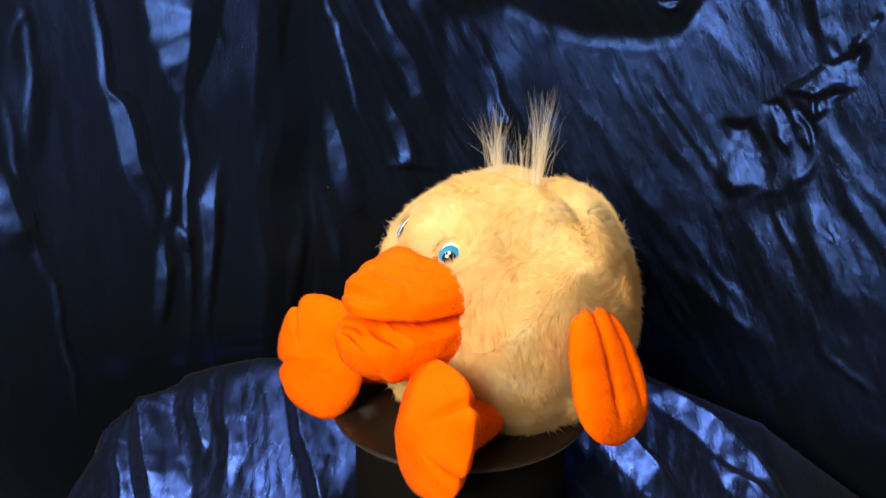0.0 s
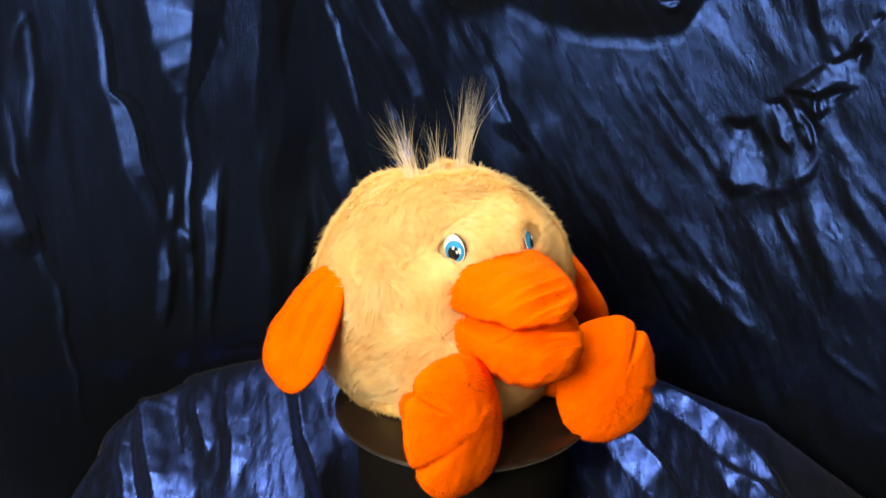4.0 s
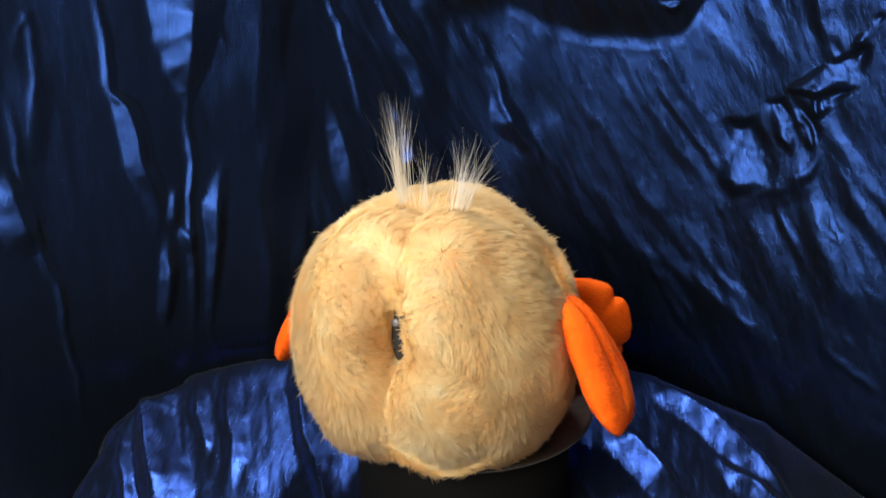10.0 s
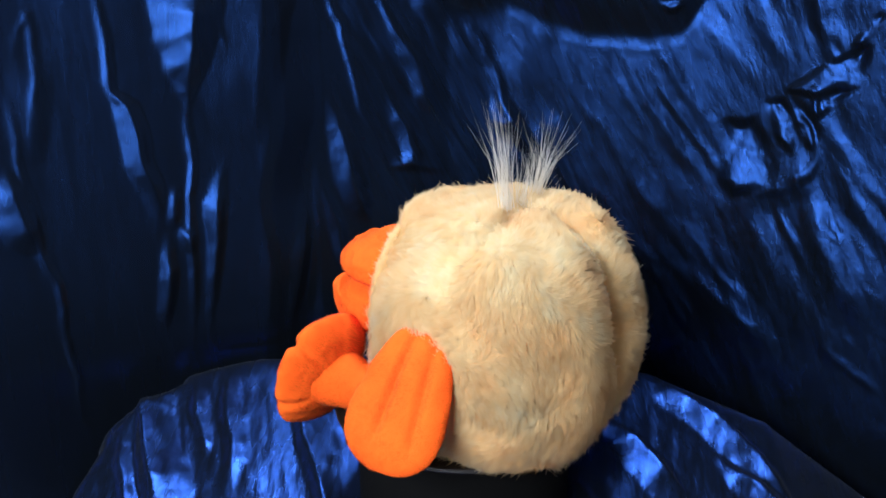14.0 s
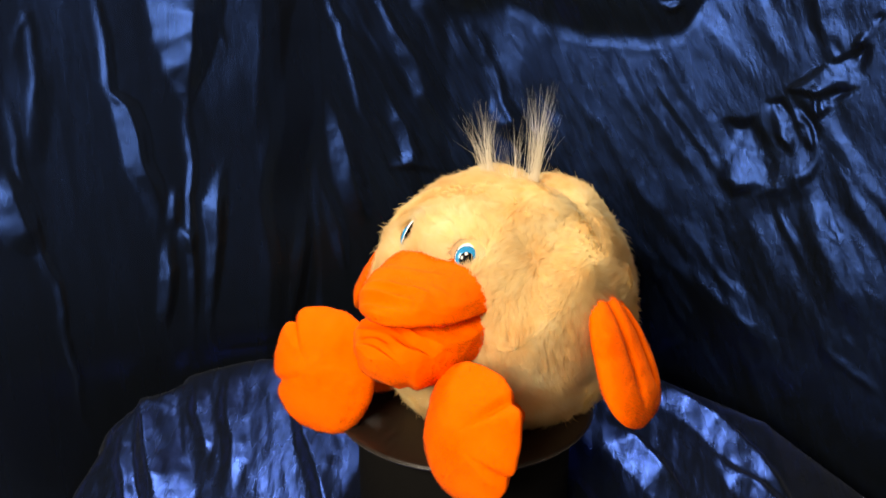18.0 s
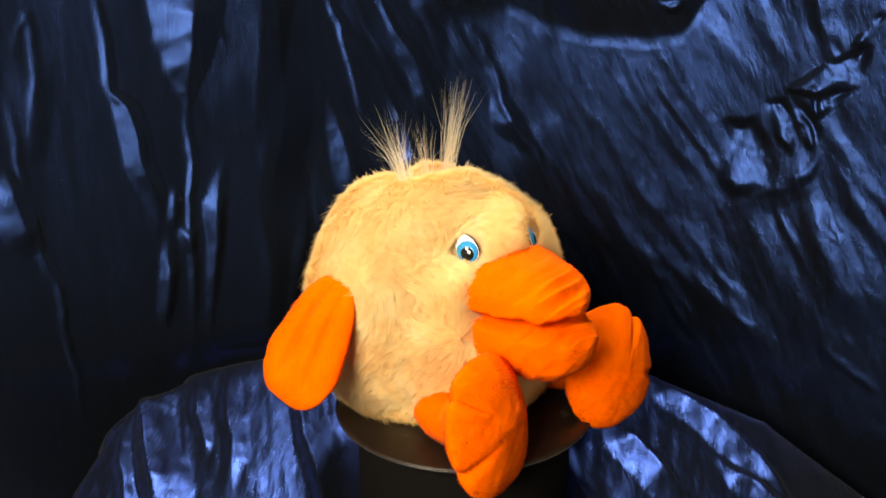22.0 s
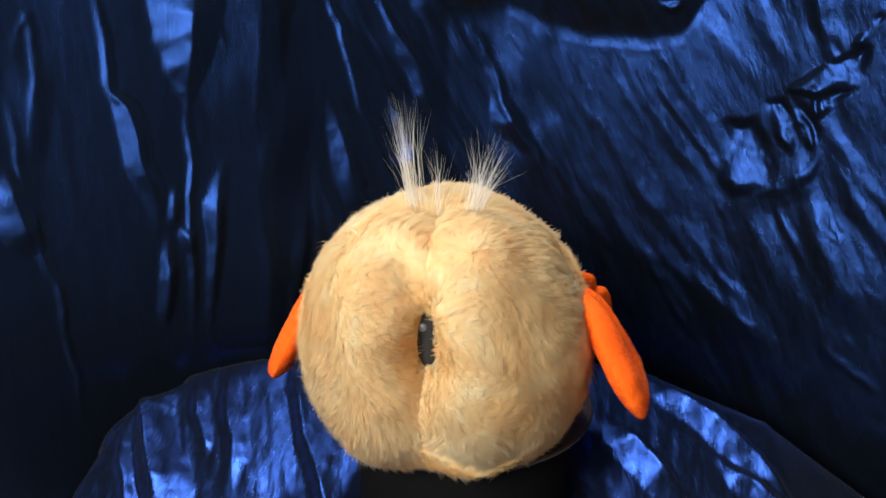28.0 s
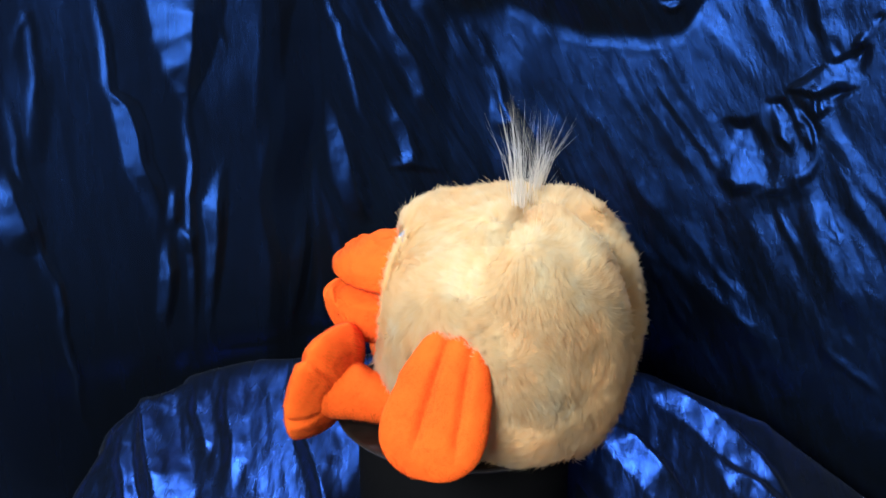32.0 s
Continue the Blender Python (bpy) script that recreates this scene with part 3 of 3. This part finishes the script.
# ---------------------------------------------------------------- plush duck
duck = tagged(new("plush_duck"), "round cream plush duck with orange beak, wings and feet", "plush toy")
duck.location = (0, 0, PLATTER)
EYES = ((0.034, 0.034, 0.1715), (-0.036, 0.044, 0.1705))
CENTRE, RADII = np.array([-0.0085, -0.0549, 0.0910]), np.array([0.1235, 0.1207, 0.1206])


def body_points(d):
    """The skin of the body in the directions d: a squarish ball, shallower at the back, with a brow over the beak and a belly under it."""
    q = d * ((np.abs(d) ** 2.19).sum(1) ** (-1 / 2.19))[:, None] * RADII
    q[:, 1] *= np.where(d[:, 1] < 0, 0.81, 1)
    near = lambda x, y, z, w: np.exp((d @ (np.array([x, y, z]) / math.sqrt(x * x + y * y + z * z)) - 1) / w)
    grow = 0.0216 * near(0, 0.75, 0.66, 0.06) - 0.0358 * near(0, 1, 0.22, 0.05) + 0.0146 * near(0, 0.9, -0.45, 0.08)
    p = q
    z = p[:, 2] + CENTRE[2]
    grow += 0.003 * lumps(p, 20, 40) + 0.0012 * lumps(p, 60, 44)
    # a deep seam down the back between two full cheeks, open as a slit in the middle
    back = np.clip((-p[:, 1] - 0.005) / 0.05, 0, 1)
    off = p[:, 0] + 0.0035 - 0.03 * (z - 0.14) * 0.2
    cleft = 0.012 * np.clip((z - 0.045) / 0.06, 0.1, 1)
    grow -= back * cleft * np.exp(-np.abs(off / 0.015) ** 1.5)
    grow -= back * 0.042 * np.exp(-np.abs((z - 0.119) / 0.037) ** 2.6) * np.exp(-(off / (0.0085 + 0.013 * np.exp(-((z - 0.11) / 0.026) ** 2))) ** 2)
    grow += back * 0.0065 * np.exp(-((np.abs(off) - 0.045) / 0.028) ** 2)
    # a seam down each flank from the tuft
    side = p[:, 1] - 0.025 + 0.42 * (z - 0.12)
    grow -= np.where(p[:, 0] < 0, 0.0065, 0.002) * np.exp(-np.abs(side / 0.011) ** 1.6) * np.clip((z - 0.15) / 0.04, 0, 1)
    # dents round the eyes and the tuft
    for ex, ey, ez in EYES:
        grow -= 0.006 * np.exp(-((p[:, 0] + CENTRE[0] - ex) ** 2 + (p[:, 1] + CENTRE[1] - ey) ** 2 + (z - ez) ** 2) / 0.018 ** 2)
    grow -= 0.007 * np.exp(-(p[:, 0] ** 2 / 0.03 ** 2 + (p[:, 1] + 0.006) ** 2 / 0.013 ** 2)) * (p[:, 2] > 0)
    p = p + d * grow[:, None] + CENTRE
    low = np.minimum(p[:, 2] - 0.004, 0)
    flat = np.hypot(p[:, 0], p[:, 1]) < 0.14
    p[:, 2] = np.where(flat, np.maximum(p[:, 2], 0.003), np.maximum(p[:, 2], -0.012 + low * 0.1))
    return p


def sphere_grid(rows, cols):
    th, ph = np.linspace(0.001, np.pi - 0.001, rows), np.linspace(0, 2 * np.pi, cols, endpoint=False)
    T, P = np.meshgrid(th, ph, indexing="ij")
    return np.stack([np.sin(T) * np.cos(P), np.sin(T) * np.sin(P), np.cos(T)], -1).reshape(-1, 3)


def normals_of(fn, d, e=0.004):
    """Normals of a surface that is a function of directions."""
    up = np.where(np.abs(d[:, 2:3]) < 0.9, np.array([[0, 0, 1.0]]), np.array([[1.0, 0, 0]]))
    a = np.cross(up, d)
    a /= np.linalg.norm(a, axis=1)[:, None]
    b = np.cross(d, a)
    p = lambda v: fn(v / np.linalg.norm(v, axis=1)[:, None])
    n = np.cross(p(d + e * a) - p(d - e * a), p(d + e * b) - p(d - e * b))
    return n / np.maximum(np.linalg.norm(n, axis=1), 1e-9)[:, None]


body = part("body", mesh_of("body", body_points(sphere_grid(150, 220)), grid_faces(150, 220, True), SKIN), duck)


def strands(name, root, way, bend, length, width, material, face=None):
    """Many tapering hairs in one mesh: roots, ways, bends at the tip, lengths, widths."""
    n = len(root)
    rng = np.random.default_rng(len(root))
    front = rng.normal(size=(n, 3)) if face is None else face + rng.normal(size=(n, 3)) * 0.08
    side = np.cross(way, front)
    side /= np.maximum(np.linalg.norm(side, axis=1), 1e-9)[:, None]
    side *= width[:, None] * 0.5
    mid = root + way * (length * 0.5)[:, None] + bend * (length * 0.08)[:, None]
    tip = root + way * (length * 0.72)[:, None] + bend * (length * 0.34)[:, None]
    v = np.stack([root - side, root + side, mid + side * 0.8, mid - side * 0.8, tip], 1).reshape(-1, 3)
    k = 5 * np.arange(n)
    faces = np.stack([k, k + 1, k + 2, k + 3], 1).tolist() + np.stack([k + 3, k + 2, k + 4], 1).tolist()
    me = mesh_of(name, v, faces, material)
    if face is not None:
        me.normals_split_custom_set_from_vertices(np.repeat(face, 5, axis=0).tolist())
    return me


def unit(v):
    return v / np.maximum(np.linalg.norm(v, axis=-1, keepdims=True), 1e-9)


rng = np.random.default_rng(5)
d = unit(rng.normal(size=(520000, 3)))
root = body_points(d)
keep = (root[:, 2] > 0.0045) | (np.hypot(root[:, 0], root[:, 1]) > 0.128)
for e in EYES:
    keep &= ((root - np.array(e)) ** 2 / np.array([0.0155, 0.0155, 0.0118]) ** 2).sum(1) > 1
keep &= ~((root[:, 1] > 0.0) & ((np.abs(root[:, 0] + 0.005) / 0.05) ** 2.5 + (np.abs(root[:, 2] - 0.12) / 0.042) ** 2.5 < 1))
keep &= ~((root[:, 1] < -0.06) & (np.abs(root[:, 0] + 0.012) < 0.0125) & (np.abs(root[:, 2] - 0.116) < 0.025))
d, root = d[keep], root[keep]
nrm = normals_of(body_points, d)
# the pile lies in swirls and sticks together in small locks
swirl = np.stack([lumps(root, 24, 60), lumps(root, 24, 64), lumps(root, 24, 68) - 0.22], 1)
comb = unit(swirl - nrm * (swirl * nrm).sum(1)[:, None])
centres = body_points(unit(rng.normal(size=(15000, 3))))
tree = kdtree.KDTree(len(centres))
for k, c in enumerate(centres):
    tree.insert(c, k)
tree.balance()
lock = np.array([tree.find(r)[1] for r in root])
lean = rng.normal(size=(len(centres), 3)) * 0.16
gather = (centres[lock] - root) / 0.012
gather -= nrm * (gather * nrm).sum(1)[:, None]
wild = rng.random(len(root)) < 0.015
way = unit(nrm * 0.2 + comb * 0.74 + lean[lock] + rng.normal(size=root.shape) * 0.09 + nrm * (0.5 * wild)[:, None])
tall = 1 + 0.3 * lumps(root, 70, 71) + rng.normal(size=len(centres))[lock] * 0.1
length = rng.uniform(0.006, 0.0098, len(root)) * tall * (1 + 0.35 * wild)
bend = unit(comb * 0.7 + gather * 0.6 + nrm * 0.2 + np.array([0, 0, -0.12]) + rng.normal(size=root.shape) * 0.15)
fur = part("fur", strands("fur", root + nrm * rng.uniform(0.001, 0.005, (len(root), 1)), way, bend, length, rng.uniform(0.0006, 0.00105, len(root)), FUR, unit(nrm * 1.0 + way * 0.25)), body, "soft mottled cream fur")
fur["kind"] = "stuff"


def hair_clump(name, base, tip, count, spread, seed):
    g = np.random.default_rng(seed)
    base, tip = np.array(base), np.array(tip)
    root = base + g.normal(size=(count, 3)) * np.array([0.0036, 0.0028, 0.003])
    axis = tip - base
    size = np.linalg.norm(axis)
    fan = g.normal(size=(count, 3)) * spread
    length = size * g.uniform(0.45, 1.12, count)
    way = unit(axis / size + fan * 0.3)
    bend = unit(axis / size * 0.6 + fan * 1.6)
    return part(name, strands(name, root, way, bend, length, g.uniform(0.0003, 0.0006, count), TUFT), duck, "long pale upright hair tuft")


hair_clump("hair_tuft", (-0.0343, -0.0586, 0.205), (-0.0468, -0.0543, 0.294), 120, 0.09, 1)
hair_clump("hair_tuft", (0.0132, -0.0583, 0.197), (0.0348, -0.0689, 0.272), 130, 0.16, 2)
hair_clump("hair_tuft", (-0.012, -0.060, 0.202), (-0.008, -0.066, 0.265), 36, 0.22, 3)


def cushion(name, outline, thick_front, thick_back, material, m, parent, relief=0.0015, seed=1, grooves=None, label="", rows=26, cols=96, swell=2.6):
    """A stuffed flat shape in the xz plane with its front towards +y; outline(angle) gives the radii."""
    a = np.linspace(0, 2 * np.pi, cols, endpoint=False)
    r = np.array([outline(t) for t in a])
    verts = []
    for sgn, thick in ((1, thick_front), (-1, thick_back)):
        for f in (np.sin(np.linspace(0.0005, np.pi / 2, rows)) if sgn > 0 else np.sin(np.linspace(np.pi / 2, 0.0005, rows))[1:]):
            y = sgn * thick * (1 - f ** swell) ** 0.62
            verts.append(np.stack([f * r * np.sin(a), np.full(cols, y), f * r * np.cos(a)], 1))
    v = np.concatenate(verts)
    if grooves is not None:
        v[:, 1] *= 1 - grooves(v[:, 0], v[:, 2]) * (v[:, 1] > 0)
    v += unit(v) * (relief * lumps(v, 55, seed) + relief * 0.5 * lumps(v, 150, seed + 3))[:, None]
    return part(name, mesh_of(name, v, grid_faces(2 * rows - 1, cols, True), material), parent, label, m)


def wing(name, root, tip, width, seed, mirror):
    root, tip = Vector(root), Vector(tip)
    down = (root - tip)
    size = down.length
    z = down.normalized()
    y = Vector((mirror, 0, 0.15))
    y = (y - z * y.dot(z)).normalized()
    x = y.cross(z)
    m = Matrix((x, y, z)).transposed().to_4x4()
    m.translation = (root + tip) / 2

    def outline(t):
        c, s = math.cos(t), math.sin(t)
        w = width * (0.36 + 0.19 * (1 - c) / 2 - 0.03 * s)
        return 1 / ((abs(s) / w) ** 2.5 + (abs(c) / (size * 0.5)) ** 2.5) ** (1 / 2.5)

    def grooves(px, pz):
        """Two stitched lines on the outer side, nearer to one edge, fading before the tip."""
        lines = (0.005 - 0.04 * pz, -0.023 + 0.12 * pz)
        return sum(0.42 * np.exp(-np.abs((px - k) / 0.0042) ** 1.4) * np.clip((pz + size * 0.38) / 0.02, 0, 1) for k in lines)
    return cushion(name, outline, 0.015, 0.0125, ORANGE, m, duck, 0.0012, seed, grooves, "flat padded orange plush wing with stitched lines", 34, 160, 3.4)


wing("wing", (0.108, -0.048, 0.142), (0.1685, -0.064, 0.038), 0.094, 101, 1)
wing("wing", (-0.122, -0.031, 0.132), (-0.180, -0.0165, 0.0255), 0.092, 111, -1)


def foot(name, centre, high, wide, yaw, tilt, mirror, seed):
    def outline(t):
        c, s = math.cos(t), math.sin(t) * mirror
        r = 1 / ((abs(s) / wide) ** 2.3 + (abs(c) / high) ** 2.3) ** (1 / 2.3)
        ang = math.atan2(s, c)
        for at, deep in ((0.72, 0.13), (1.95, 0.1)):
            r *= 1 - deep * math.exp(-((ang - at) / 0.1) ** 2)
        return r

    def grooves(px, pz):
        q, g = np.arctan2(px * mirror, pz), np.hypot(px, pz)
        return sum(0.4 * np.exp(-((q - at) * g / 0.004) ** 2) * np.clip((g - 0.03) / 0.02, 0, 1) for at in (0.72, 1.95))
    m = pose(*centre, tilt, 0, yaw)
    return cushion(name, outline, 0.023, 0.023, ORANGE, m, duck, 0.0018, seed, grooves, "puffy orange plush webbed foot", 30, 120, 2.0)


foot("foot", (-0.084, 0.107, 0.042), 0.0575, 0.053, -12, 14, -1, 121)
foot("foot", (0.084, 0.105, 0.047), 0.0585, 0.053, 12, 14, 1, 131)


def tube(name, points, radii, material, parent, seed, label="", squash=1.0, cols=40, rows=22):
    p, r = np.array(points), np.array(radii)
    t = np.linspace(0, len(p) - 1, rows)
    c = np.stack([np.interp(t, np.arange(len(p)), p[:, k]) for k in range(3)], 1)
    w = np.interp(t, np.arange(len(p)), r)
    along = unit(np.gradient(c, axis=0))
    side = unit(np.cross(along, np.array([0, 0, 1.0])))
    up = np.cross(side, along)
    a = np.linspace(0, 2 * np.pi, cols, endpoint=False)
    v = (c[:, None] + w[:, None, None] * (np.cos(a)[None, :, None] * side[:, None] + squash * np.sin(a)[None, :, None] * up[:, None])).reshape(-1, 3)
    v += unit(v - np.repeat(c, cols, axis=0)) * (0.0014 * lumps(v, 60, seed))[:, None]
    v[:, 2] = np.maximum(v[:, 2], 0.001)
    return part(name, mesh_of(name, v, grid_faces(rows, cols, True), material), parent, label)


tube("leg", [(-0.05, 0.005, 0.023), (-0.07, 0.045, 0.026), (-0.078, 0.07, 0.031), (-0.082, 0.094, 0.038), (-0.084, 0.108, 0.041)], [0.022, 0.0225, 0.023, 0.029, 0.037], ORANGE, duck, 141, "short stuffed orange plush leg", rows=40)
tube("leg", [(0.05, 0.0, 0.023), (0.07, 0.04, 0.027), (0.078, 0.065, 0.033), (0.082, 0.089, 0.042), (0.084, 0.103, 0.046)], [0.022, 0.0225, 0.023, 0.029, 0.037], ORANGE, duck, 145, "short stuffed orange plush leg", rows=40)


def bill(name, root, tip, wide, outer, inner, taper, seed, label, pinch):
    """Half a stuffed beak: rounded on its outer side, nearly flat where it meets the other half; outer < 0 for the lower one."""
    rows, cols = 90, 130
    root, tip = np.array(root), np.array(tip)
    verts = []
    for u in np.sin(np.linspace(0, np.pi / 2 - 0.015, rows)):
        c = root + (tip - root) * u
        w = wide * (1 - 0.2 * u * u) * (1 - u ** 4) ** 0.5
        high = outer * (1 - taper * u) * (1 - u ** 5) ** 0.5
        low = inner * (0.35 + 0.65 * u) * (1 - u ** 5) ** 0.5
        for a in np.linspace(0, 2 * np.pi, cols, endpoint=False):
            s, k = math.sin(a), math.cos(a)
            if s > 0:
                x, z = w * math.copysign(abs(k) ** 0.82, k), high * s ** 0.92
            else:
                x, z = w * math.copysign(abs(k) ** 0.7, k), -math.copysign(low, outer) * abs(s)
            verts.append(c + np.array([x, -0.02 * (x / wide) ** 2 * (1 - 0.5 * u), z]))
    v = np.array(verts)
    far = np.clip((v[:, 1] - root[1]) / (tip[1] - root[1]), 0, 1)
    run = v[:, 1] * 0.8 - v[:, 2] * 0.6 + 0.006 * value_noise(v[:, 0] * 30, v[:, 1] * 12, seed + 9)
    fold_up = 1 - 2 * np.abs(value_noise(v[:, 0] * 13 + 3, run * 90, seed + 7)) + 0.4 * value_noise(v[:, 0] * 40, run * 240, seed + 8)
    v[:, 2] += pinch * np.clip(far * 1.7 - 0.35, 0, 1) * fold_up
    v += unit(v - (root + tip) / 2) * (0.0018 * lumps(v, 45, seed) + 0.0009 * lumps(v, 130, seed + 3))[:, None]
    return part(name, mesh_of(name, v, grid_faces(rows, cols, True)[:, ::(1 if outer > 0 else -1)], ORANGE), duck, label)


bill("upper_beak", (-0.006, 0.040, 0.127), (-0.004, 0.1305, 0.1275), 0.0585, 0.044, 0.0115, 0.5, 151, "broad orange plush upper beak", 0.0034)
bill("lower_beak", (-0.004, 0.040, 0.119), (-0.005, 0.139, 0.0955), 0.0585, -0.06, 0.0135, 0.28, 161, "wrinkled orange plush lower beak", 0.0045)


def eye(place, out, lean, seed):
    """A domed plastic toy eye: white, blue iris, black pupil, thin dark outline."""
    y = Vector(out).normalized()
    x = Vector((0, 0, 1)).cross(y).normalized() * -1
    z = x.cross(y)
    m = Matrix((x, y, z)).transposed().to_4x4() @ pose(0, 0, 0, 0, lean, 0)
    m.translation = Vector(place)

    def dome(name, cx, cz, rx, rz, base, rise, material, parent, label):
        rows, cols = 12, 48
        a = np.linspace(0, 2 * np.pi, cols, endpoint=False)
        v = np.concatenate([np.stack([cx + f * rx * np.cos(a), np.full(cols, base + rise * math.sqrt(max(0, 1 - f * f))), cz + f * rz * np.sin(a)], 1)
                            for f in np.sin(np.linspace(0.01, np.pi / 2, rows))])
        return part(name, mesh_of(name, v, grid_faces(rows, cols, True)[:, ::-1], material), parent, label)
    white = dome("eye", 0, 0, 0.0152, 0.0103, -0.001, 0.004, EYE_WHITE, duck, "domed plastic eye with a blue iris")
    white.matrix_local = m
    dome("outline", 0, 0, 0.0157, 0.0108, -0.0018, 0.0035, EYE_BLACK, white, "thin black outline")
    dome("iris", -0.0032 * seed, -0.0003, 0.0116, 0.0095, -0.0002, 0.0042, EYE_BLUE, white, "bright blue iris")
    dome("pupil", -0.005 * seed, -0.0008, 0.0084, 0.0074, 0.0004, 0.0042, EYE_BLACK, white, "glossy black pupil")
    # a white dome stands in for the light's reflection on the pupil
    dome("glint", -0.0034 * seed, 0.0022, 0.0015, 0.0015, 0.0042, 0.0008, EYE_WHITE, white, "small white dot as a painted glint on the pupil")


eye((0.0378, 0.0345, 0.1728), (0.92, 0.26, 0.32), -32, 1)
eye((-0.037, 0.0445, 0.1705), (-0.66, 0.66, 0.36), 38, -1)


def pile(ob, count, seed, size=0.0022):
    """The short fuzzy nap of a plush part."""
    g = np.random.default_rng(seed)
    me = ob.data
    co = np.array([v.co for v in me.vertices])
    quads = np.array([p.vertices[:] for p in me.polygons])
    a, b, c, d = (co[quads[:, k]] for k in range(4))
    n = np.cross(c - a, d - b)
    area = np.linalg.norm(n, axis=1)
    pick = g.choice(len(quads), count, p=area / area.sum())
    s, t = g.random((2, count, 1))
    root = (a[pick] * (1 - s) + b[pick] * s) * (1 - t) + (d[pick] * (1 - s) + c[pick] * s) * t
    n = unit(n)[pick]
    if "beak" in ob.name:
        out = (((root - CENTRE) / (RADII + 0.003)) ** 2).sum(1) > 1
        pick, root, n = pick[out], root[out], n[out]
        count = len(pick)
    if ((co - co.mean(0))[quads[pick, 0]] * n).sum() < 0:
        n = -n
    brush = np.stack([lumps(root, 60, seed), lumps(root, 60, seed + 3), lumps(root, 60, seed + 6) - 0.3], 1)
    way = unit(n * 0.7 + brush * 0.5 + g.normal(size=root.shape) * 0.2)
    fuzz = part("nap", strands("nap", root - n * 0.0004, way, unit(brush), size * g.uniform(0.6, 1.2, count), g.uniform(0.0003, 0.0006, count), NAP, n), ob, "short fuzzy orange nap")
    fuzz["kind"] = "stuff"


for k, ob in enumerate([o for o in duck.children if o.name.split(".")[0] in ("wing", "foot", "leg", "upper_beak", "lower_beak")]):
    pile(ob, 9000 if ob.name.startswith("leg") else 17000, 200 + 10 * k)

# the slit at the back shows a dark lining and a grey knob
a = sphere_grid(24, 32) * np.array([0.012, 0.014, 0.040]) + np.array([-0.0125, -0.108, 0.117])
part("lining", mesh_of("lining", a, grid_faces(24, 32, True), POCKET_DARK), duck, "dark lining in the open back slit")
knob = turned("knob", [(0.0, 0.003), (0.0026, 0.003), (0.0033, 0.0022), (0.0036, 0.0), (0.0036, -0.006), (0.0, -0.006)], KNOB_GREY, duck, "small round grey knob", 32)
knob.matrix_local = pose(-0.0145, -0.1205, 0.128, 80, 0, 0)

# ---------------------------------------------------------------- what turns


def motions():
    spin = [(t, math.radians(20.63 * (t - 11.0))) for t in range(33)]
    turn = lambda z, a: Matrix.Translation((0, 0, z)) @ Matrix.Rotation(a, 4, "Z")
    walk(duck, [(t, turn(PLATTER, a)) for t, a in spin])
    walk(platter, [(t, turn(PLATTER, a)) for t, a in spin])


motions()
